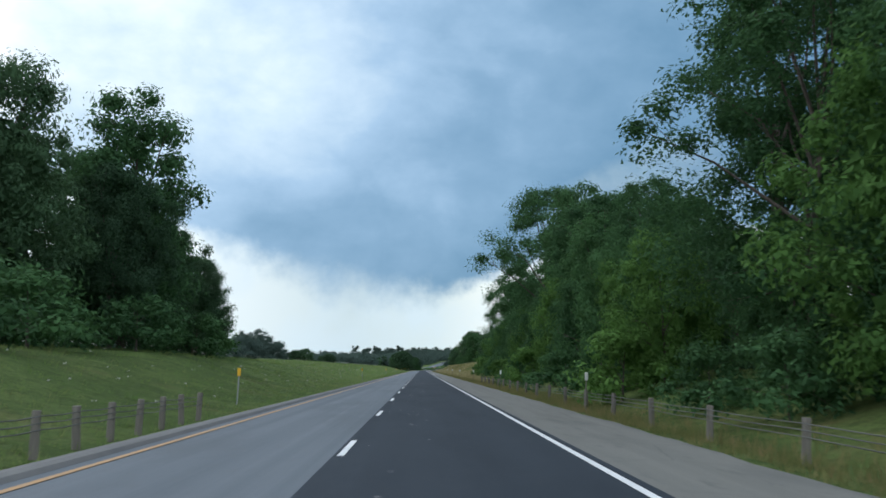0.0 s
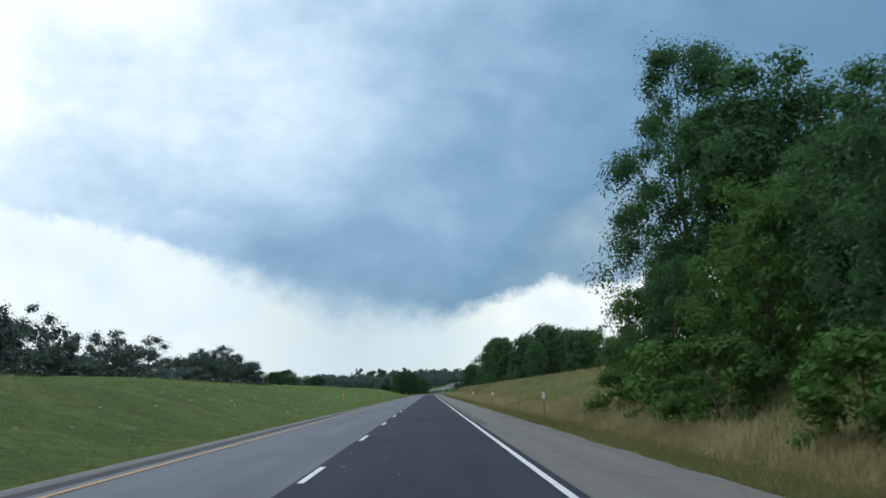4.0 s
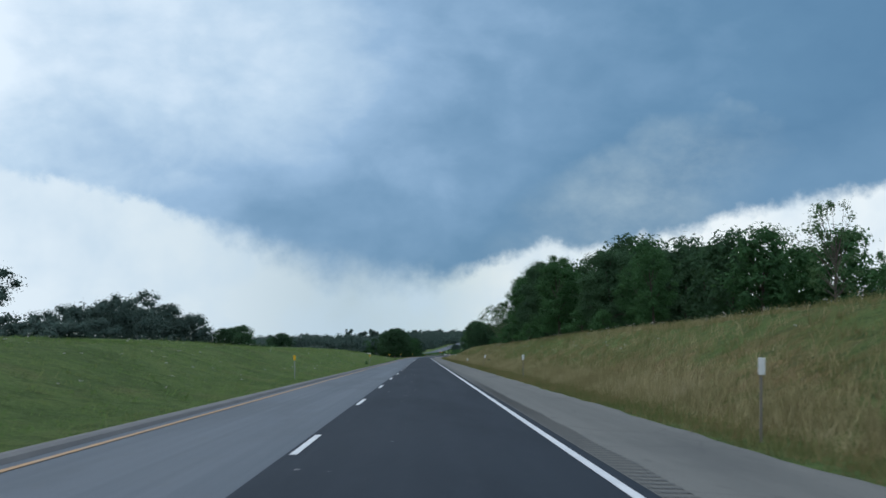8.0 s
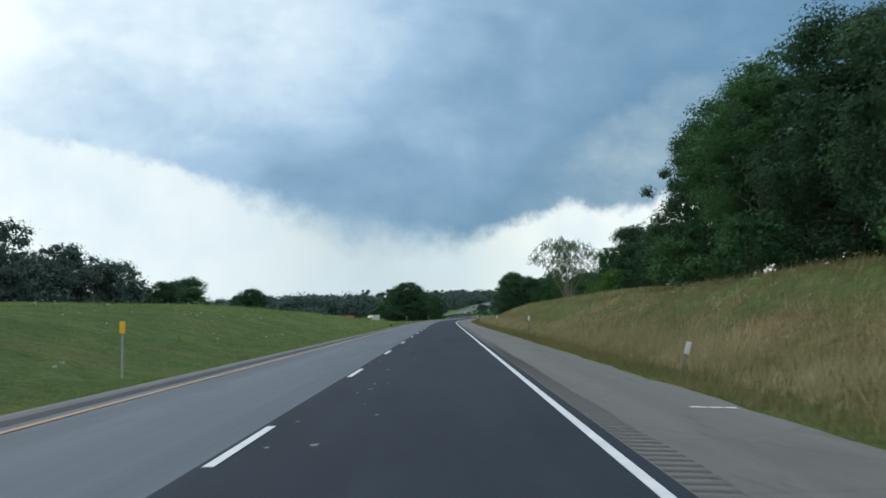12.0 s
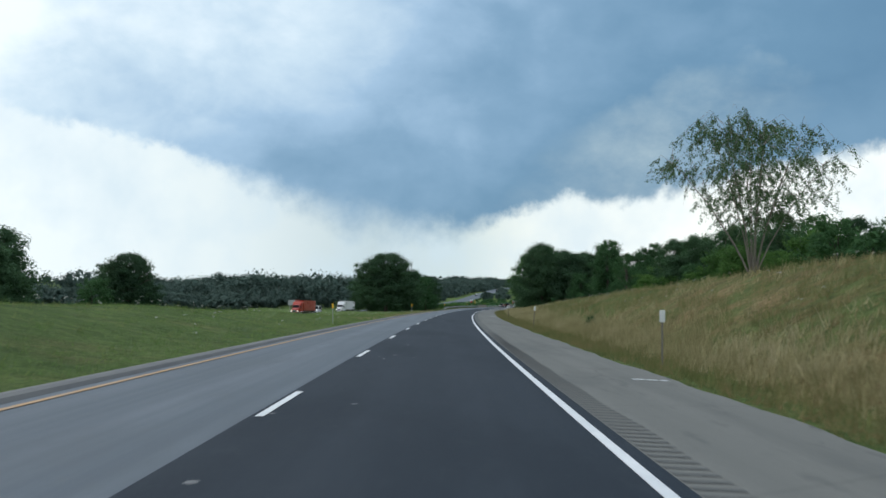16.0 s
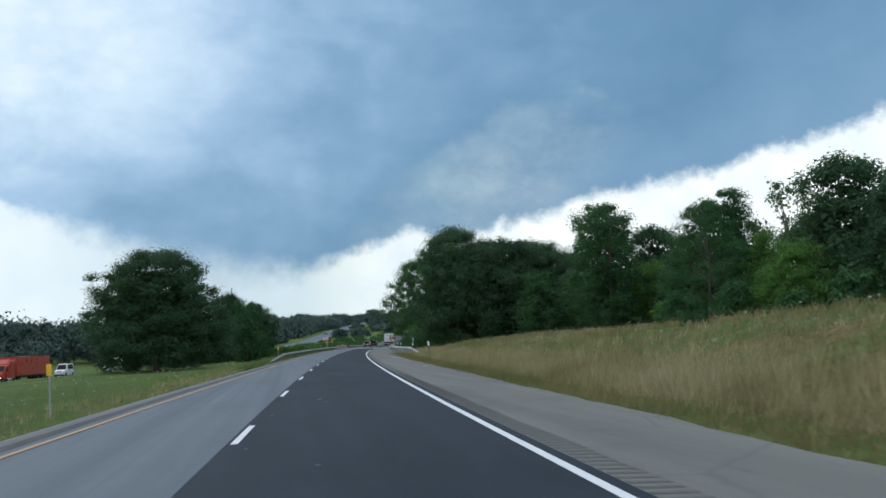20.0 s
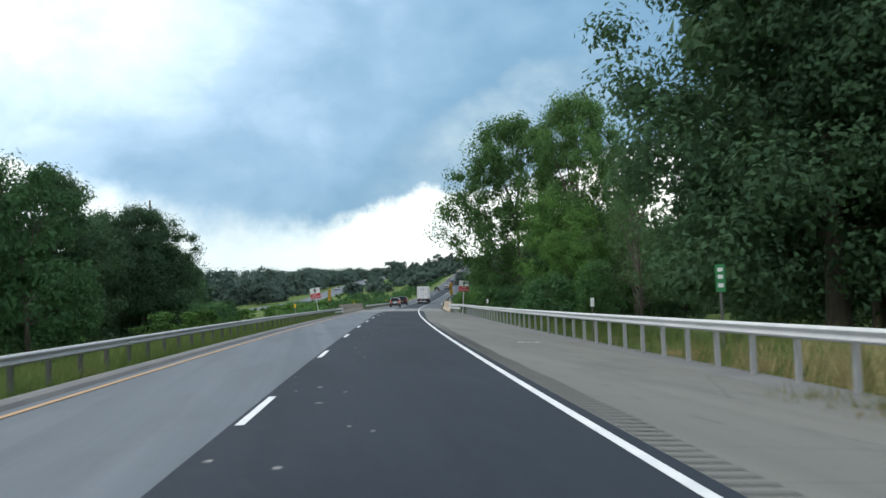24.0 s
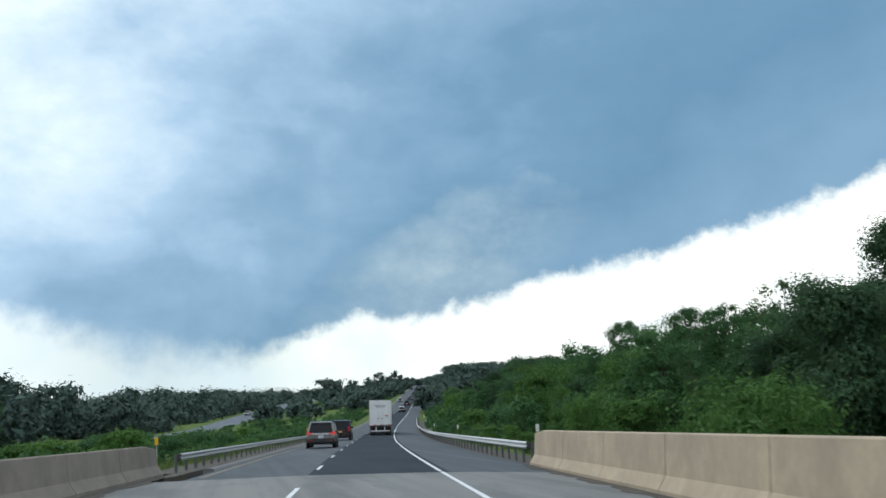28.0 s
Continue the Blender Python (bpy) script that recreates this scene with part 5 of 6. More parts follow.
# oaks on the right before the bridge
for s, u, h, k in ((693, 31, 17.0, "tall"), (684, 30, 15, "tall"), (697, 39, 14, "oak_b"), (676, 40, 13, "tall_b"), (722, 28, 17.0, "oak"), (718, 31.5, 14.5, "oak"), (709, 35, 10.5, "oak_b"), (720, 15.4, 18.8, "oak"), (714, 23, 15.8, "oak_b"), (726, 20, 17.6, "oak"),  (731, 20.5, 15.5, "oak"), (744, 27, 14, "oak_b"), (655, 31, 10.5, "tall_b"), (664, 33, 9, "wide"), (716, 34, 9, "back"), (708, 31, 10.0, "oak_b"), (703, 33.5, 10, "oak_b"), (699, 29, 7, "wide"), (730, 27, 16, "back"),
                   (755, 27, 12, "oak_b"), (748, 15.5, 9, "airy"), (700, 25, 9, "wide")):
    plant(k, s, u, h, 0.95)
plant("cotton", 779.5, 11.4, 19.6, 0.86, 20, base=-1.2)
plant("cotton", 772, 16.3, 20.0, 0.74, 140, base=-1.2)
plant("light", 763, 13.0, 10.2, 0.8, base=-1.0)
plant("light", 757, 12.5, 7.0, 0.8, base=-1.0)
plant("airy", 762, 18.5, 12.5, 0.9, base=-1.0)
for s, u, h, k in ((785, 19, 12, "oak_b"), (792, 17, 11, "wide"), (794, 24, 13, "tall"), (790, 31, 12, "back"), (776, 23, 7, "wide"), (768, 24, 6, "oak_b"), (780, 30, 9, "back")):
    plant(k, s, u, h, 0.95, base=-1.6)
for s in range(748, 796, 5):
    plant(rng.choice(["oak_b", "wide", "wide", "light"]), s + rng.uniform(-1.5, 1.5), 12.0 + rng.uniform(-0.8, 1.6), rng.uniform(5.0, 7.6) * (1.0 if s > 762 else 0.62), 0.82, base=-1.2)
    plant(rng.choice(["shrub", "shrub", "shrub_b"]), s + rng.uniform(-2, 2), 9.2 + rng.uniform(-0.5, 0.8), rng.uniform(2.0, 3.2), base=-0.5)
for s in range(798, 852, 6):
    plant(rng.choice(["wide", "light", "oak_b"]), s + rng.uniform(-2, 2), 11.5 + rng.uniform(-1, 1.5), rng.uniform(6.6, 8.2), 0.9, base=-5.6)
    plant(rng.choice(["oak_b", "tall", "wide"]), s + rng.uniform(-2, 2), 19 + rng.uniform(-1.5, 3), rng.uniform(9.0, 11.4), 0.9, base=-5.4)
    plant("oak_b", s + rng.uniform(-2, 2), 29 + rng.uniform(-2, 3), rng.uniform(11.5, 13.8), base=-5.0)
    plant(rng.choice(["shrub", "light", "shrub_b"]), s + rng.uniform(-2, 2), -11.5 - rng.uniform(0, 3), rng.uniform(5.6, 6.6), 0.8, base=-5.4)
for s in range(552, 682, 9):
    plant("back", s + rng.uniform(-3, 3), 51 + rng.uniform(-3, 4), rng.uniform(8.5, 11) * (1.0 if s < 600 else 1.25))
# left before the bridge
plant("oak", 692, -23.0, 14.7, 1.35, 0)
plant("oak_b", 703, -29, 12.5, 1.0)
plant("wide", 735, -17.8, 10.2, 0.78)
for s, u, h in ((718, -25, 8), (726, -30, 9)):
    plant("oak_b", s, u, h)
for s, u, h in ((758, -25, 13), (770, -21.5, 11.5), (781, -22.5, 9), (776, -28, 12.0), (764, -33, 13), (783, -31, 9), (750, -34, 13), (745, -30, 12)):
    plant(rng.choice(["oak_b", "oak"]), s, u, h + 1.0, 0.92, base=-2.2)
for s in range(740, 800, 9):
    plant(rng.choice(["shrub", "shrub_b"]), s, -14 - rng.uniform(0, 4), rng.uniform(1.4, 2.2))
# beyond the bridge, right: shrubs before a wall of trees
for s in range(838, 1060, 8):
    z = float(ground_z(s, 9.5))
    plant(rng.choice(["shrub", "shrub_b", "shrub"]), s + rng.uniform(-2, 2), 10.2 + rng.uniform(-0.8, 1.5), rng.uniform(1.6, 3.2))
    plant(rng.choice(["wide", "wide", "oak_b", "light"]), s + rng.uniform(-3, 3), 14.5 + rng.uniform(-1.5, 2.0), rng.uniform(4.5, 6.5))
    plant(rng.choice(["tall", "oak_b", "tall_b", "wide"]), s + rng.uniform(-3, 3), 26 + rng.uniform(-2, 3), rng.uniform(8.5, 11))
for s, u, h, k in ((850, 22, 8.6, "airy"), (846, 27, 9.0, "tall_b"), (857, 24, 8, "airy"), (838, 30, 10, "tall")):
    plant(k, s, u, h)
for s, u, h, k in ((945, -65, 14, "oak_b"), (930, -68, 12.5, "tall"), (960, -67, 14, "oak_b"), (975, -70, 12, "tall"), (915, -72, 13, "oak_b"), (900, -75, 12, "wide")):
    plant(k, s, u, h)
# beyond the bridge, left: low growth in the hollow
for s in range(836, 960, 10):
    plant(rng.choice(["shrub", "shrub_b", "light"]), s + rng.uniform(-3, 3), -15 - rng.uniform(0, 6), rng.uniform(2.2, 3.6), base=float(ground_z(s, -17)) - 0.4)
    if s < 890:
        plant(rng.choice(["wide", "oak_b", "light"]), s + rng.uniform(-3, 3), -30 - rng.uniform(0, 8), rng.uniform(3.5, 5.0), base=float(ground_z(s, -31)) - 0.5)
for s in range(880, 1060, 9):
    plant(rng.choice(["shrub", "shrub_b", "shrub"]), s + rng.uniform(-3, 3), -22 - rng.uniform(0, 8), rng.uniform(1.8, 3.2), 1.2, base=float(ground_z(s, -25)) - 0.4)
    plant(rng.choice(["wide", "oak_b", "light", "shrub"]), s + rng.uniform(-3, 3), -36 - rng.uniform(0, 8), rng.uniform(1.2, 2.2), 1.1, base=float(ground_z(s, -39)) - 0.6)
# low bushes: the near ones singly, those up the hill as one growth
BUSHES = []


def bush(s, u, h, w):
    if s < 915:
        plant(rng.choice(["shrub", "shrub_b"]), s, u, h, w)
    else:
        BUSHES.append((s, u, h * 1.05, h * 0.8 * w))


for s in range(905, 1180, 8):
    bush(s + rng.uniform(-3, 3), -13 - rng.uniform(0, 7), rng.uniform(1.0, 2.2), 1.4)
    bush(s + rng.uniform(-3, 3), -27 - rng.uniform(0, 9), rng.uniform(1.4, 2.8), 1.4)
    bush(s + rng.uniform(-3, 3), -44.5 - rng.uniform(0, 2), rng.uniform(0.6, 1.1), 1.3)
for s in range(836, 1120, 4):
    bush(s + rng.uniform(-1.5, 1.5), 7.7 + rng.uniform(-0.3, 0.9), rng.uniform(0.9, 1.7), 0.9)
for s in range(838, 1240, 5):
    bush(s + rng.uniform(-2, 2), -9.0 - rng.uniform(0, 1.5), rng.uniform(0.6, 1.1), 1.1)
    bush(s + rng.uniform(-2, 2), -12.0 - rng.uniform(0, 3), rng.uniform(0.8, 1.6), 1.2)
plant("light", 839, 8.4, 2.6, 0.9)
plant("light", 845, 8.8, 2.3, 0.9)
# growth in the hollow left of the bridge
for s in range(790, 850, 8):
    plant(rng.choice(["oak_b", "wide", "wide"]), s + rng.uniform(-3, 3), -26 - rng.uniform(0, 5), rng.uniform(7.0, 8.5), 0.95, base=-6.0)
    plant(rng.choice(["oak_b", "wide"]), s + rng.uniform(-3, 3), -38 - rng.uniform(0, 6), rng.uniform(6.5, 8.0), 0.95, base=-6.0)
# shrub in the verge grass
for s, u, h in ((344, 8.0, 0.55), (352, -7.8, 0.5), (470, -7.4, 0.5), (509, 8.0, 0.7), (612, 14, 1.2), (598, 17, 1.6), (575, 19, 1.8)):
    plant("shrub", s, u, h, 0.7)


# ---- far woods ----
def woods(name, places, leaf, seed, size, per, label, n=14, clump=0.48):
    """A far wood: many crowns of leaf clumps, joined."""
    rng = np.random.default_rng(seed)
    q = []
    for s, u, h, w in places:
        x, y = plan(s, u)
        z = float(ground_z(s, u))
        f = rng.uniform(0.10, 0.95, n)
        a = rng.uniform(0, 2 * np.pi, n)
        r = w * np.sqrt(np.clip(1 - ((f - 0.45) / 0.62) ** 2, 0.02, 1)) * rng.uniform(0.3, 1, n)
        c = np.stack([x + r * np.cos(a), y + r * np.sin(a), z + h * f * 0.93], -1)
        rad = w * clump * rng.uniform(0.75, 1.3, n)
        q.append(leaf_quads(rng, c, rad, per, size, ruffle=0.35))
        # the dense inside of every clump
        q.append(leaf_quads(rng, c, rad * 0.55, 16, size * 2.0, ruffle=0.7))
    ob = new(name, fast_mesh(name, np.concatenate(q), 3, leaf))
    tagged(ob, label, "woods", kind="stuff")


rng2 = random.Random(77)
P = []
SKYLINE = ([80, 300, 330, 352, 378, 390, 404, 412, 430, 438, 446, 500, 508, 530, 548, 580, 600, 622, 634], [20, 23, 25, 23, 15, 9, 10, 26, 24, 11, 14, 15, 21, 27, 22, 24, 20, 13, 7])
for s in range(80, 640, 7):
    for u in (-94, -102, -112):
        h = float(np.interp(s, *SKYLINE)) * (1.0 if u > -110 else 0.8)
        P.append((s + rng2.uniform(-2.5, 2.5), u + rng2.uniform(-4, 4), h * rng2.uniform(0.78, 1.06), min(h * 0.40, rng2.uniform(6.0, 8.5))))
for s in range(640, 860, 7):
    for du in (0, 14):
        P.append((s + rng2.uniform(-4, 4), -100 - du + rng2.uniform(-6, 6), rng2.uniform(4.0, 6.8), rng2.uniform(4, 6)))
woods("bushes", BUSHES, "leaf_mid", 30, 0.22, 50, "low green bushes along the road up the hill", 7, 0.5)
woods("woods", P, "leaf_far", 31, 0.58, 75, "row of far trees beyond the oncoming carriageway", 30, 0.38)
P = []
for s in range(860, 1900, 15):
    for u in (-80, -98, -120, -150, -185, -225):
        if u < -130 and s > 1250:
            continue
        big = (0.9 + 0.16 * math.sin(s * 0.037 + u * 0.06)) * (0.85 if s < 1060 else 0.70)
        P.append((s + rng2.uniform(-8, 8), u + rng2.uniform(-9, 9), rng2.uniform(13.5, 17.5) * big, rng2.uniform(8, 12)))
woods("woods", P, "leaf_far", 32, 1.0, 60, "haze-tinted wooded hills beyond the valley")
P = [(1450, -30, 12, 6), (1452, -23, 13.5, 6.5), (1458, -16, 12.5, 6), (1446, -12, 9, 5), (1300, -40, 10.5, 7), (1320, -33, 9.5, 6), (1290, -44, 11, 6), (1335, -28, 9, 6)]
for s in range(1060, 1800, 13):
    for u in (11, 17, 25, 38, 60):
        P.append((s + rng2.uniform(-6, 6), u + rng2.uniform(-4, 4), (rng2.uniform(8, 14) if u > 20 else rng2.uniform(4, 7.5)), rng2.uniform(4.5, 7) * (1 if u > 20 else 0.55)))
    for u in (-11, -15, -24, -33, -42):
        if rng2.random() < (0.25 if s < 1250 else 0.7):
            P.append((s + rng2.uniform(-6, 6), u + rng2.uniform(-3, 3), rng2.uniform(2.5, 6.5), rng2.uniform(3, 5)))
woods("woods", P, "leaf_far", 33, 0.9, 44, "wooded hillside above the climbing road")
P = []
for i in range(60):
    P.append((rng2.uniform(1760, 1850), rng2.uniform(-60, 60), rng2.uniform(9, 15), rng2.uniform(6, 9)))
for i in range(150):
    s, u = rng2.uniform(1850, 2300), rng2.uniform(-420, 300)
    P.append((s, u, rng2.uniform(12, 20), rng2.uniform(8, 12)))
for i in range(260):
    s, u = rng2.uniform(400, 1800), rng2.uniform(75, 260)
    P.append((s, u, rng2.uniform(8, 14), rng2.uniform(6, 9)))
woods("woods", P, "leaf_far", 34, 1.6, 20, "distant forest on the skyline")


# ---- grass ----
def grass(name, n, s0, s1, ufun, hfun, mat, seed, width, label, keep=None, lie=0.30, clump=6, spread=0.10):
    """Tufts of tapered blades that fan out from shared roots."""
    rng = np.random.default_rng(seed)
    k = n // clump
    s, u = rng.uniform(s0, s1, k), ufun(rng, k)
    if keep is not None:
        ok = keep(s, u, rng)
        s, u = s[ok], u[ok]
        k = len(s)
    hh = hfun(rng, k, s, u)
    s, u, hh = np.repeat(s, clump), np.repeat(u, clump), np.repeat(hh, clump)
    n = k * clump
    s = s + rng.normal(size=n) * spread
    u = u + rng.normal(size=n) * spread * 0.7
    x, y = plan(s, u)
    z = ground_z(s, u) - 0.04
    h = hh * rng.uniform(0.6, 1.15, n)
    a = rng.uniform(0, 2 * np.pi, n)
    w = width * rng.uniform(0.6, 1.4, n)
    lean = (rng.normal(size=(n, 2)) + np.array([0.35, 0.2])) * (h * lie)[:, None]
    b0 = np.stack([x - np.cos(a) * w, y - np.sin(a) * w, z], -1)
    b1 = np.stack([x + np.cos(a) * w, y + np.sin(a) * w, z], -1)
    tip = np.stack([x + lean[:, 0], y + lean[:, 1], z + h], -1)
    tagged(new(name, fast_mesh(name, np.stack([b0, b1, tip], 1).reshape(-1, 3), 3, mat)), label, "grass", kind="stuff")


def straw(s, u, r, lift):
    return drift(s, u) + 0.45 * r.normal(size=len(s)) > lift


grass("dry_grass", 230000, 112, 700, lambda r, n: 6.4 + np.abs(r.normal(loc=0.9, scale=0.95, size=n)), lambda r, n, s, u: r.uniform(0.35, 0.75, n) * np.interp(u, [6.5, 7.3, 10, 14], [0.55, 1.0, 0.9, 0.55]), "blade_dry", 41, 0.011,
      "tall straw-coloured dry grass on the bank", lambda s, u, r: straw(s, u, r, -0.45))
grass("pale_dry_grass", 50000, 552, 706, lambda r, n: 6.6 + r.uniform(0, 1, n) ** 1.3 * 2.8, lambda r, n, s, u: r.uniform(0.40, 0.85, n), "blade_dry", 49, 0.010, "tall pale straw grass in the field beside the shoulder", lambda s, u, r: straw(s + 15, u, r, -0.2))
grass("verge_grass", 190000, -40, 700, lambda r, n: 4.62 + np.abs(r.normal(size=n)) * 1.25, lambda r, n, s, u: r.uniform(0.12, 0.48, n) * np.interp(u, [4.6, 5.4, 6.5], [0.35, 0.9, 1.0]), "blade_olive", 42, 0.010, "short green grass and weeds along the shoulder")
grass("bank_grass", 170000, 110, 700, lambda r, n: 8.6 + 15 * r.uniform(0, 1, n) ** 1.15, lambda r, n, s, u: r.uniform(0.2, 0.5, n), "blade_olive", 43, 0.014, "green and olive tussocks over the bank", lambda s, u, r: ~straw(s, u, r, 0.75), 0.4, 7, 0.16)
grass("bank_dry_grass", 130000, 110, 700, lambda r, n: 9.0 + 15 * r.uniform(0, 1, n) ** 1.15, lambda r, n, s, u: r.uniform(0.25, 0.6, n), "blade_dry", 46, 0.012, "straw grass in drifts over the upper bank", lambda s, u, r: straw(s, u, r, 0.25), 0.4, 7, 0.16)
grass("median_grass", 200000, -40, 760, lambda r, n: -5.95 - 20 * r.uniform(0, 1, n) ** 1.7, lambda r, n, s, u: r.uniform(0.10, 0.26, n) * np.where(r.uniform(size=n) < 0.06, 1.9, 1.0), "blade_meadow", 44, 0.013, "mixed green meadow grass on the median slope", None, 0.5, 7, 0.15)
grass("kerb_grass", 26000, 640, 790, lambda r, n: -6.15 - np.abs(r.normal(size=n)) * 0.8, lambda r, n, s, u: r.uniform(0.15, 0.55, n), "blade_green", 48, 0.011, "rank grass growing through the median guardrail")
grass("median_dry_grass", 13000, 540, 700, lambda r, n: -6.3 - np.abs(r.normal(size=n)) * 1.5, lambda r, n, s, u: r.uniform(0.15, 0.42, n), "blade_dry", 47, 0.010, "straw grass behind the kerb", lambda s, u, r: straw(s, u, r, -0.3))
grass("bridge_grass", 40000, 700, 1000, lambda r, n: np.where(r.uniform(size=n) < 0.5, r.uniform(6.4, 10, n), r.uniform(-12, -7, n)), lambda r, n, s, u: r.uniform(0.3, 0.8, n), "blade_green", 45, 0.015, "rank green growth behind the guardrails", lambda s, u, r: (s < 792) | ((s > 834) & (u < 0)))


def flowers():
    rng = np.random.default_rng(51)
    q = []
    for u0, u1, n in ((-26, -8, 1000), (10, 22, 900)):
        s = rng.uniform(0, 690, n)
        s = s + 6 * np.sin(s * 0.9)
        u = rng.uniform(u0, u1, n)
        x, y = plan(s, u)
        z = ground_z(s, u) + rng.uniform(0.25, 0.5, n)
        c = np.stack([x, y, z], -1)
        q.append(leaf_quads(rng, c, np.full(n, 0.10), 5, 0.065, 0.4, 0.0, 4))
    tagged(new("meadow_flowers", fast_mesh("meadow_flowers", np.concatenate(q), 4, "flower")), "scattered white meadow flowers in the grass", "flowers", kind="stuff")


flowers()


# ---- vehicles ----
def loft(sections, closed_ends=True):
    """A skin over cross sections of equal point count."""
    bm = bmesh.new()
    rows = [[bm.verts.new(p) for p in sec] for sec in sections]
    n = len(rows[0])
    for a, c in zip(rows, rows[1:]):
        for i in range(n):
            j = (i + 1) % n
            bm.faces.new((a[i], a[j], c[j], c[i]))
    if closed_ends:
        bm.faces.new(rows[0][::-1])
        bm.faces.new(rows[-1])
    bmesh.ops.recalc_face_normals(bm, faces=bm.faces[:])
    return bm


def wheel(parent, x, y, r, w, rim="rim"):
    side = 1 if x > 0 else -1
    turn = pose(x, y, r, 0, 90, 0)
    prof = [(r * 0.62, -w / 2), (r * 0.92, -w / 2), (r, -w * 0.34), (r, w * 0.34), (r * 0.92, w / 2), (r * 0.62, w / 2)]
    n = 20
    verts = [(pr * math.cos(2 * math.pi * k / n), pr * math.sin(2 * math.pi * k / n), pz) for pr, pz in prof for k in range(n)]
    faces = []
    for i in range(len(prof)):
        i2 = (i + 1) % len(prof)
        for k in range(n):
            k2 = (k + 1) % n
            faces.append((i * n + k, i * n + k2, i2 * n + k2, i2 * n + k))
    wh = new("wheel", mesh_from("wheel", verts, faces, "tyre", True))
    wh.parent = parent
    wh.matrix_basis = turn
    part("rim", cyl(r * 0.60, r * 0.60, -w * 0.36, w * 0.36, 16, bevel=0.02), rim, wh, "metal rim")
    bm = bmesh.new()
    for k in range(5):
        t = 2 * math.pi * k / 5
        bmesh.ops.create_cube(bm, size=1, matrix=pose(0, 0, side * w * 0.38, 0, 0, math.degrees(t)) @ Matrix.Translation((r * 0.33, 0, 0)) @ Matrix.Diagonal((r * 0.5, r * 0.14, 0.03, 1)))
    part("spokes", bm, rim, wh)
    return wh


def suv(m, paint, L, W, H, label, lit, plate, boxy=0.0, front=False):
    """A sport utility vehicle: nose towards +y."""
    d = thing("suv", m, label, "car", group="cars on the highway")
    w, belt, sill = W / 2, H * 0.56, 0.30
    yr, yf = -L / 2, L / 2

    def sec(y, hw, z0, z1, tuck):
        return [(-hw * 0.94, y, z0), (-hw, y, z0 + 0.14), (-hw, y, z1 - 0.18), (-hw + tuck, y, z1), (hw - tuck, y, z1), (hw, y, z1 - 0.18), (hw, y, z0 + 0.14), (hw * 0.94, y, z0)]

    part("body", loft([sec(yr, w * 0.88, 0.45, belt - 0.06, 0.07), sec(yr + 0.10, w * 0.97, 0.34, belt, 0.05), sec(yr + 0.6, w, sill, belt, 0.04), sec(0.2, w, sill, belt, 0.04), sec(yf - 1.35, w, sill, belt - 0.02, 0.05),
                       sec(yf - 0.45, w * 0.97, sill, belt - 0.14, 0.08), sec(yf - 0.06, w * 0.88, 0.36, belt - 0.26, 0.10), sec(yf, w * 0.8, 0.42, belt - 0.34, 0.10)]), paint, d, "painted lower body", smooth_shade=False)
    rw = w * (0.80 + 0.06 * boxy)
    rake = 0.34 - 0.12 * boxy

    def top(y, hw, z):
        return [(-hw, y, z), (-hw + 0.08, y, z + 0.05), (hw - 0.08, y, z + 0.05), (hw, y, z)]

    cab = [[(-w * 0.97, yr + 0.08, belt - 0.03), (w * 0.97, yr + 0.08, belt - 0.03), (rw, yr + rake, H - 0.07), (-rw, yr + rake, H - 0.07)],
           [(-w * 0.97, yr + 1.2, belt - 0.03), (w * 0.97, yr + 1.2, belt - 0.03), (rw, yr + 1.2, H), (-rw, yr + 1.2, H)],
           [(-w * 0.97, yf - 2.2, belt - 0.03), (w * 0.97, yf - 2.2, belt - 0.03), (rw, yf - 2.2, H - 0.03), (-rw, yf - 2.2, H - 0.03)],
           [(-w * 0.95, yf - 1.30, belt - 0.04), (w * 0.95, yf - 1.30, belt - 0.04), (rw * 0.97, yf - 1.95, H - 0.09), (-rw * 0.97, yf - 1.95, H - 0.09)]]
    bm = loft(cab)
    bmesh.ops.bevel(bm, geom=bm.edges[:], offset=0.09 - 0.04 * boxy, segments=3, affect="EDGES", clamp_overlap=True)
    part("cabin", bm, paint, d, "roof and pillars")
    # windows
    zb, zt = belt + 0.03, H - 0.16

    def pane(a, c, e, g, name="window"):
        pts = [Vector(p) for p in (a, c, e, g)]
        nrm = (pts[1] - pts[0]).cross(pts[3] - pts[0]).normalized() * 0.012
        bm = bmesh.new()
        lo = [bm.verts.new(p - nrm) for p in pts]
        hi = [bm.verts.new(p + nrm) for p in pts]
        bm.faces.new(lo)
        bm.faces.new(hi[::-1])
        for i in range(4):
            j = (i + 1) % 4
            bm.faces.new((lo[j], lo[i], hi[i], hi[j]))
        bmesh.ops.recalc_face_normals(bm, faces=bm.faces[:])
        part(name, bm, "car_glass", d, "tinted glass")

    def back_y(z):
        return yr + 0.08 + (rake - 0.08) * (z - belt) / (H - 0.07 - belt) - 0.012

    pane((-w * 0.82, back_y(zb), zb), (w * 0.82, back_y(zb), zb), (rw * 0.86, back_y(zt), zt), (-rw * 0.86, back_y(zt), zt), "rear_window")

    def front_y(z):
        return yf - 1.30 - 0.65 * (z - belt) / (H - 0.09 - belt) + 0.012

    pane((w * 0.82, front_y(zb), zb), (-w * 0.82, front_y(zb), zb), (-rw * 0.84, front_y(zt), zt), (rw * 0.84, front_y(zt), zt), "windscreen")
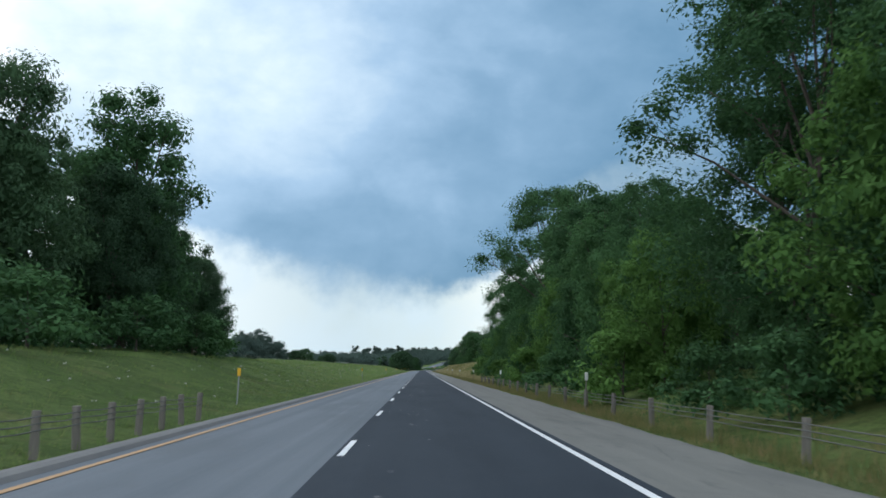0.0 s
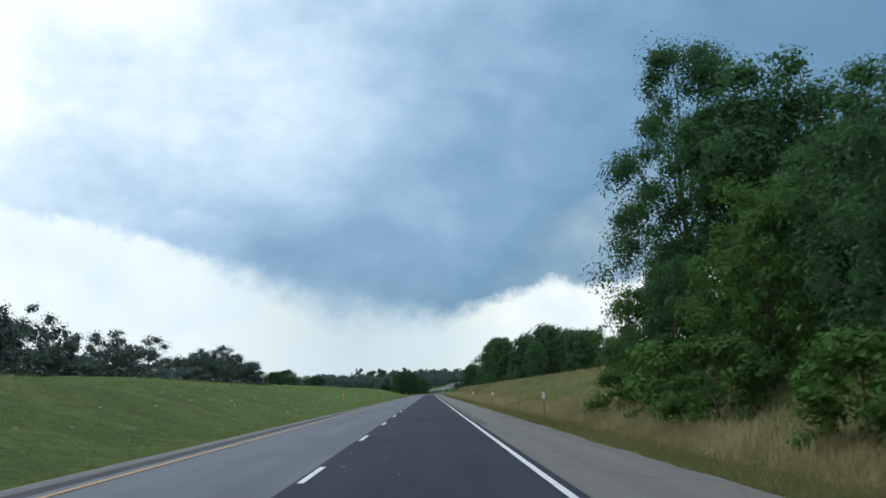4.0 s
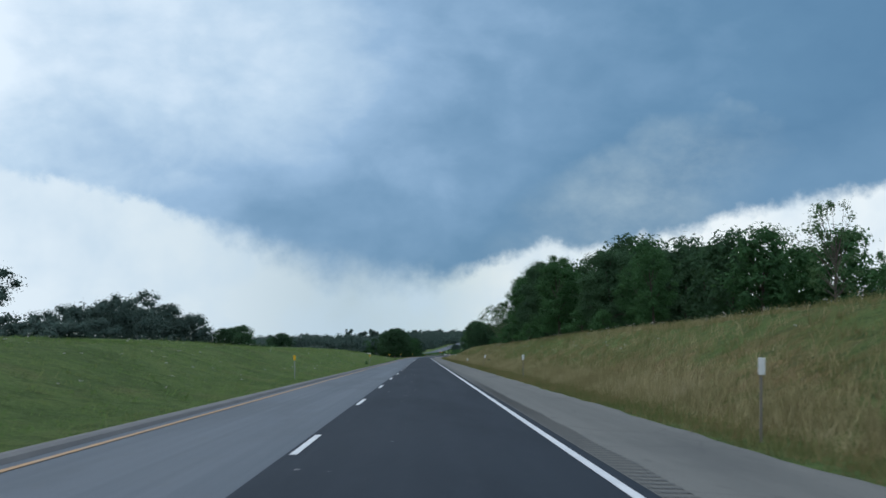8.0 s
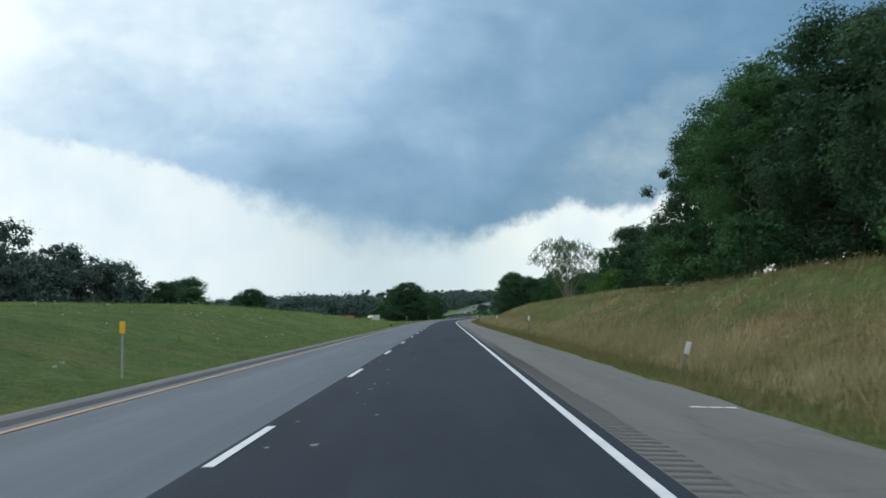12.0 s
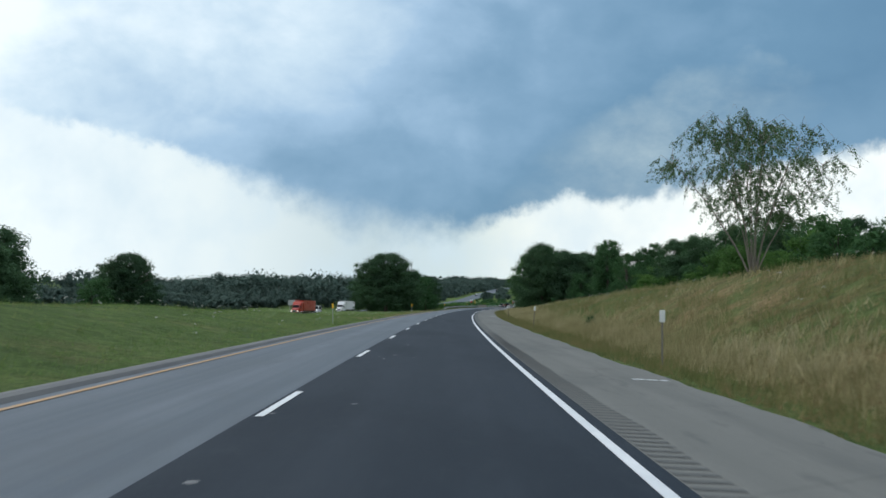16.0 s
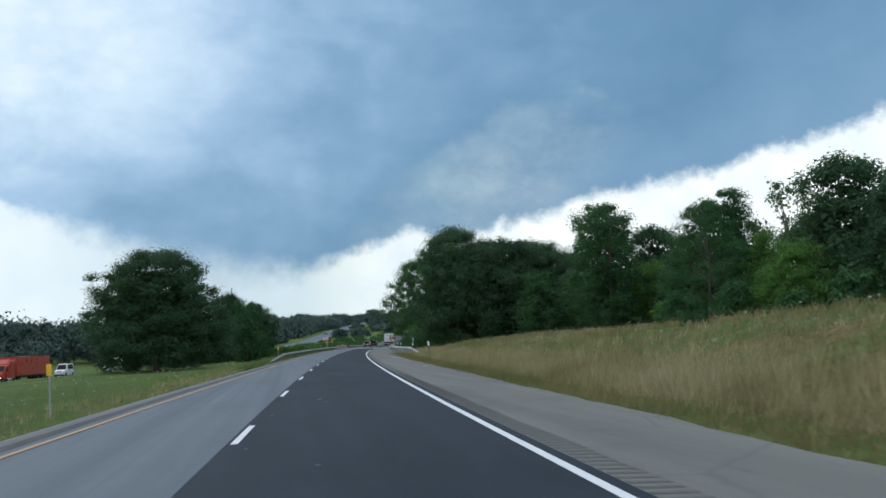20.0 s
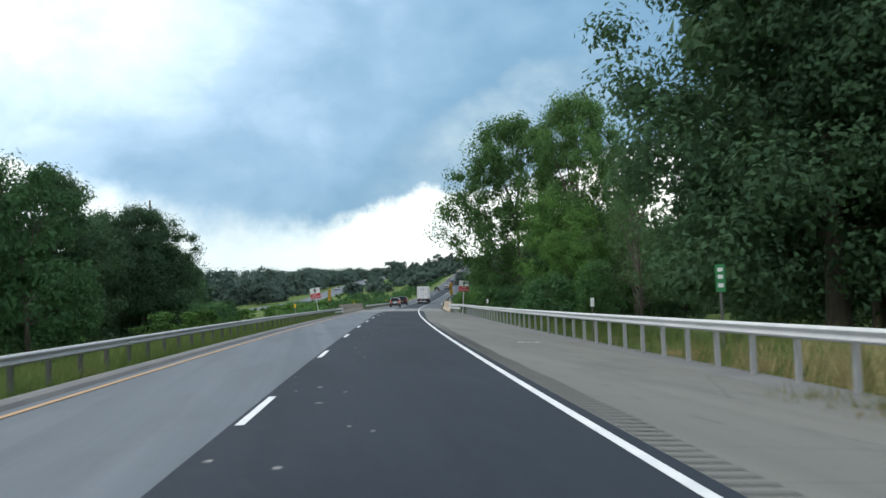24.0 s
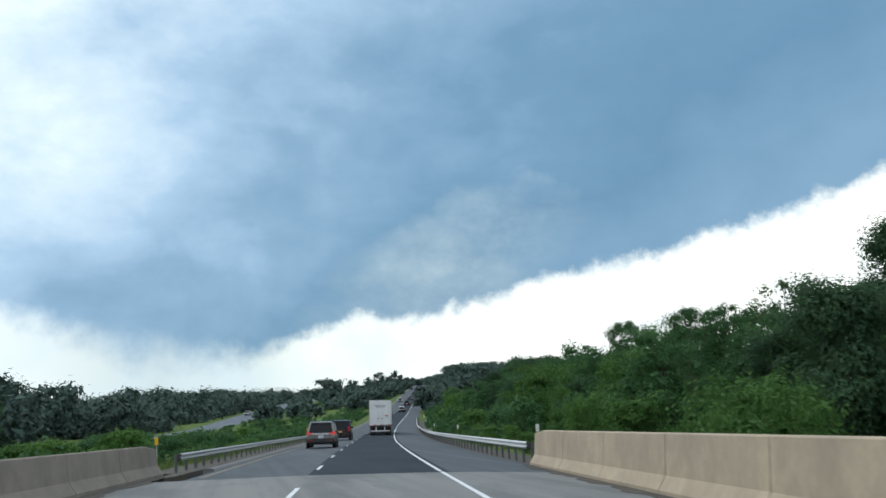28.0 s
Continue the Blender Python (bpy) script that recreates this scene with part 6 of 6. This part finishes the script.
    for sd in (-1, 1):
        def sx(z):
            return sd * (w * 0.97 + (rw - w * 0.97) * (z - belt) / (H - belt) + 0.012)
        for y0, y1, k0, k1 in ((yr + 0.55, yr + 1.25, 0.10, 0), (yr + 1.35, yr + 2.25, 0, 0), (yr + 2.35, yf - 1.75, 0, -0.38)):
            pane((sx(zb), y0, zb), (sx(zb), y1, zb), (sx(zt), y1 + k1, zt), (sx(zt), y0 + k0, zt))
        part("mirror", box(sd * (w + 0.02) - 0.10, sd * (w + 0.02) + 0.10, yf - 1.85, yf - 1.68, belt + 0.02, belt + 0.17, 0.03, 2), paint, d)
        part("roof_rail", box(sd * rw * 0.86 - 0.02, sd * rw * 0.86 + 0.02, yr + 0.7, yf - 2.3, H - 0.01, H + 0.05, 0.012), "plastic", d)
        lens = box(sd * w * 0.84 - 0.15, sd * w * 0.84 + 0.09, yr - 0.005, yr + 0.26, belt - 0.24, belt + 0.22, 0.03, 2) if boxy else loft([
            [(sd * w * 0.50, yr - 0.004, belt - 0.12), (sd * w * 0.90, yr + 0.02, belt - 0.22), (sd * w * 0.93, yr + 0.05, belt + 0.10), (sd * w * 0.86, yr + 0.06, belt + 0.06), (sd * w * 0.50, yr + 0.012, belt - 0.04)],
            [(sd * w * 0.50, yr + 0.10, belt - 0.12), (sd * w * 0.99, yr + 0.34, belt - 0.20), (sd * w * 0.985, yr + 0.40, belt + 0.07), (sd * w * 0.90, yr + 0.30, belt + 0.05), (sd * w * 0.50, yr + 0.12, belt - 0.04)]])
        part("tail_light", lens, "tail_lit" if lit else "tail_red", d, "red tail light")
        part("headlight", box(sd * w * 0.62 - 0.2, sd * w * 0.62 + 0.2, yf - 0.20, yf - 0.015, belt - 0.46, belt - 0.30, 0.04, 2), "headlamp" if front else "rim", d, "headlight")
        for y in (yr + 0.85, yf - 0.9):
            part("wheel_arch", cyl(0.44, 0.44, -0.02, 0.02, 18, pose(sd * (w + 0.002), y, 0.36, 0, 90, 0)), "plastic", d)
            wheel(d, sd * (w - 0.10), y, 0.365, 0.25)
    part("bumper", box(-w * 0.93, w * 0.93, yr - 0.09, yr + 0.2, 0.36, 0.60, 0.05, 2), paint if boxy else "plastic", d, "rear bumper")
    part("front_bumper", box(-w * 0.86, w * 0.86, yf - 0.25, yf + 0.05, 0.30, 0.55, 0.06, 2), "plastic", d)
    part("grille", box(-w * 0.42, w * 0.42, yf - 0.1, yf + 0.02, belt - 0.44, belt - 0.28, 0.02), "steel_dark", d)
    part("tailgate_trim", box(-w * 0.60, w * 0.60, yr - 0.03, yr + 0.1, belt - 0.13, belt - 0.03, 0.015), "chrome" if not boxy else "plastic", d, "chrome strip" if not boxy else "")
    part("number_plate", box(-0.16, 0.16, yr - 0.045, yr + 0.05, belt - 0.33, belt - 0.17, 0.008), plate, d, "plate")
    part("plate_bar", box(-0.12, 0.12, yr - 0.0495, yr - 0.0465, belt - 0.275, belt - 0.225), "grey_print", d)
    part("roof_spoiler", loft([[(-rw * 0.9, yr + rake - 0.16, H - 0.10), (rw * 0.9, yr + rake - 0.16, H - 0.10), (rw * 0.9, yr + rake - 0.15, H - 0.06), (-rw * 0.9, yr + rake - 0.15, H - 0.06)], [(-rw * 0.94, yr + rake + 0.2, H - 0.06), (rw * 0.94, yr + rake + 0.2, H - 0.06), (rw * 0.94, yr + rake + 0.2, H - 0.02), (-rw * 0.94, yr + rake + 0.2, H - 0.02)]]), paint, d)
    part("tailgate_seam", box(-w * 0.72, w * 0.72, yr - 0.012, yr + 0.1, 0.655, 0.668), "steel_dark", d)
    for sd in (-1, 1):
        part("bumper_reflector", box(sd * w * 0.72 - 0.10, sd * w * 0.72 + 0.10, yr - 0.097, yr - 0.06, 0.47, 0.52, 0.006), "tail_red", d, "red reflector")
    part("rear_wiper", box(-0.05, 0.42, yr + 0.02, yr + 0.06, belt + 0.03, belt + 0.055), "plastic", d)
    part("exhaust", cyl(0.035, 0.035, -0.1, 0.1, 8, pose(w * 0.6, yr + 0.02, 0.30, 90, 0, 0)), "steel_dark", d)
    part("underbody", box(-w * 0.8, w * 0.8, yr + 0.3, yf - 0.3, 0.22, 0.34), "steel_dark", d)
    return d


def on_road(s, u):
    x, y = plan(s, u)
    g = math.degrees(math.atan(float(grade(s + 2) - grade(s - 2)) / 4))
    return pose(float(x), float(y), float(surf(s, u)) + 0.012, g, 2.0 * (s > 700), -math.degrees(float(heading(s))))


suv(on_road(866, -3.35), "suv_grey", 4.7, 1.85, 1.69, "grey-brown crossover SUV with red tail lights, passing lane", True, "plate_light")
suv(on_road(897, -3.4), "suv_black", 5.13, 2.0, 1.90, "black boxy full-size SUV with an orange plate, passing lane", False, "plate_orange", 1.0)


def trailer_parts(d, paint, L, W, z0, H, rear=True):
    w = W / 2
    part("cargo_box", box(-w, w, 0, L, z0, H, 0.04, 2), paint, d, "plain cargo box")
    part("rear_frame", loft([[(-w - 0.01, -0.03, z0 - 0.02), (w + 0.01, -0.03, z0 - 0.02), (w + 0.01, -0.03, H + 0.01), (-w - 0.01, -0.03, H + 0.01)], [(-w - 0.01, -0.001, z0 - 0.02), (w + 0.01, -0.001, z0 - 0.02), (w + 0.01, -0.001, H + 0.01), (-w - 0.01, -0.001, H + 0.01)]]), "rim", d, "metal door surround")
    for sd in (-1, 1):
        dr = part("rear_door", box(min(sd * 0.008, sd * (w - 0.06)), max(sd * 0.008, sd * (w - 0.06)), -0.055, -0.031, z0 + 0.10, H - 0.08, 0.006), paint, d, "tall rear door")
        for x in (0.22, 0.95):
            part("lock_rod", cyl(0.018, 0.018, z0 + 0.12, H - 0.12, 8, Matrix.Translation((sd * x, -0.075, 0))), "rim", dr)
        for z in (z0 + 0.5, z0 + 1.35, z0 + 2.1):
            part("hinge", box(sd * (w - 0.10) - 0.06, sd * (w - 0.10) + 0.06, -0.07, -0.056, z - 0.04, z + 0.04), "rim", dr)
        part("latch_handle", box(sd * 0.22 - 0.1, sd * 0.22 + 0.1, -0.10, -0.08, z0 + 0.75, z0 + 0.79), "steel_dark", dr)
        part("tail_light", box(sd * (w - 0.25) - 0.13, sd * (w - 0.25) + 0.13, -0.06, -0.001, z0 - 0.16, z0 - 0.04, 0.015), "tail_red", d, "red tail light")
        part("mud_flap", box(sd * 0.85 - 0.3, sd * 0.85 + 0.3, 0.55, 0.57, 0.18, z0 - 0.25), "plastic", d)
        part("guard_post", box(sd * 0.5 - 0.05, sd * 0.5 + 0.05, 0.0, 0.1, 0.52, z0 - 0.1), "truck_white", d)
        for y in (1.6, 2.85):
            for x in (0.78, 1.10):
                wheel(d, sd * x, y, 0.50, 0.27)
        part("side_rail", box(sd * w - 0.02, sd * w + 0.02, 0.1, L - 0.1, z0 - 0.12, z0 - 0.005), "steel_dark", d)
    part("rear_sill", box(-w, w, -0.05, 0.12, z0 - 0.20, z0 - 0.022, 0.01), "steel_dark", d)
    part("guard_bar", box(-w * 0.86, w * 0.86, -0.04, 0.08, 0.46, 0.57, 0.01), "truck_white", d, "underride bar")
    for k in range(6):
        x = -w + 0.1 + k * (W - 0.2) / 6
        part("tape", box(x, x + (W - 0.2) / 6 - 0.02, -0.0605, -0.0565, z0 + 0.02, z0 + 0.085), "red_print" if k % 2 else "white_panel", d)
    # faded printing on the doors
    for x0, x1, z in ((-0.72, 0.72, H - 0.62), (-0.5, 0.5, H - 0.80)):
        part("print_bar", box(x0, x1, -0.0605, -0.0565, z - 0.05, z + 0.05), "grey_print", d)
    part("print_bar", box(0.55, 0.95, -0.0605, -0.0565, z0 + 1.05, z0 + 1.15), "red_print", d)
    part("print_bar", box(0.60, 0.9, -0.0605, -0.0565, z0 + 0.90, z0 + 0.98), "grey_print", d)
    part("axle_beam", box(-1.0, 1.0, 1.5, 2.95, 0.42, 0.62), "steel_dark", d)
    part("frame_rail", box(-0.5, 0.5, 0.3, L - 0.4, 0.85, z0 - 0.01), "steel_dark", d)
    part("landing_gear", box(-0.7, 0.7, L - 3.2, L - 3.05, 0.35, z0), "steel_dark", d)


def tractor(d, y, paint):
    """The tractor unit: its nose towards +y from y."""
    def sec(yy, hw, z0, z1, r=0.12):
        return [(-hw, yy, z0), (-hw, yy, z1 - r), (-hw + r, yy, z1), (hw - r, yy, z1), (hw, yy, z1 - r), (hw, yy, z0)]
    part("sleeper", loft([sec(y, 1.22, 0.9, 3.55, 0.25), sec(y + 1.6, 1.22, 0.9, 3.75, 0.25), sec(y + 2.3, 1.16, 0.9, 3.1, 0.25)]), paint, d, "sleeper cab with raised roof")
    part("cab", loft([sec(y + 2.31, 1.15, 0.8, 2.95, 0.2), sec(y + 3.0, 1.10, 0.8, 2.85, 0.2), sec(y + 3.5, 1.0, 0.8, 2.0, 0.15)]), paint, d)
    part("hood", loft([sec(y + 3.45, 0.98, 0.7, 1.95, 0.2), sec(y + 4.6, 0.85, 0.65, 1.75, 0.22), sec(y + 5.15, 0.72, 0.6, 1.5, 0.2)]), paint, d)
    part("windscreen", loft([[(-0.95, y + 3.08, 2.72), (0.95, y + 3.08, 2.72), (0.95, y + 3.46, 2.06), (-0.95, y + 3.46, 2.06)], [(-0.95, y + 3.10, 2.76), (0.95, y + 3.10, 2.76), (0.95, y + 3.50, 2.06), (-0.95, y + 3.50, 2.06)]]), "car_glass", d)
    part("grille", box(-0.5, 0.5, y + 5.10, y + 5.19, 0.75, 1.4, 0.03), "chrome", d, "chrome grille")
    part("bumper", box(-1.1, 1.1, y + 5.0, y + 5.35, 0.35, 0.68, 0.06, 2), "chrome", d)
    for sd in (-1, 1):
        part("fender", box(sd * 1.0 - 0.2, sd * 1.0 + 0.2, y + 3.7, y + 5.0, 0.95, 1.25, 0.12, 2), paint, d)
        part("headlight", box(sd * 0.93 - 0.14, sd * 0.93 + 0.14, y + 4.95, y + 5.08, 1.0, 1.18, 0.03), "headlamp", d, "lit headlight")
        part("mirror", box(sd * 1.4 - 0.06, sd * 1.4 + 0.06, y + 3.2, y + 3.35, 1.8, 2.5, 0.03), "plastic", d)
        part("side_window", box(sd * 1.14 - 0.015, sd * 1.14 + 0.015, y + 2.45, y + 3.0, 2.0, 2.6, 0.005), "car_glass", d)
        part("fuel_tank", cyl(0.32, 0.32, -0.7, 0.7, 14, pose(sd * 1.0, y + 2.0, 0.72, 90, 0, 0), 0.03), "chrome", d)
        part("exhaust_stack", cyl(0.07, 0.07, 1.0, 3.7, 10, Matrix.Translation((sd * 1.15, y - 0.12, 0))), "chrome", d)
        wheel(d, sd * 1.0, y + 4.3, 0.5, 0.28)
        for yy in (y - 1.6, y - 0.35):
            for x in (0.78, 1.08):
                wheel(d, sd * x, yy, 0.5, 0.27)
    part("chassis", box(-0.45, 0.45, y - 2.2, y + 4.6, 0.55, 0.85), "steel_dark", d)


def truck(m, paint_box, paint_cab, label):
    d = thing("semi_truck", m, label, "truck", group="semi-trailer trucks")
    trailer_parts(d, paint_box, 14.6, 2.58, 1.18, 4.08)
    tractor(d, 15.3, paint_cab)
    return d


truck(on_road(917, 0.15), "truck_white", "truck_white", "white semi-trailer with scuffed rear doors and faded print, driving lane")


def on_other(s, du=0.0, back=True):
    x, y = plan(s, U_OPP + du)
    return pose(float(x), float(y), float(opposite(s)) + 0.035, 0, 0, (180 if back else 0) - math.degrees(float(heading(s))))


truck(on_other(742, 2.0), "truck_red", "truck_red", "red semi-trailer truck on the far carriageway")
truck(on_other(800, 2.2), "truck_white", "truck_white", "white semi-trailer truck on the far carriageway")
suv(on_other(764, -1.6), "truck_white", 5.6, 2.0, 2.4, "tall white van on the far carriageway", False, "plate_light", 1.0, True)
for s, du, p in ((1230, 1.8, "car_silver"), (1290, -1.8, "truck_white"), (1420, 1.8, "suv_black"), (1150, -1.8, "car_silver")):
    suv(on_other(s, du), p, 4.6, 1.8, 1.55, "small far car coming down the opposite carriageway", False, "plate_light", 0.0, True)
for s, u, p in ((1065, -3.4, "suv_black"), (1080, -0.2, "truck_white"), (1130, 0.1, "suv_black"), (1165, -3.4, "truck_white"), (1185, 0.1, "car_silver"), (1260, 0.1, "car_silver"), (1360, -3.4, "suv_black")):
    suv(on_road(s, u), p, 4.6, 1.8, 1.55, "far car driving up the hill", s in (1130, 1260), "plate_light")
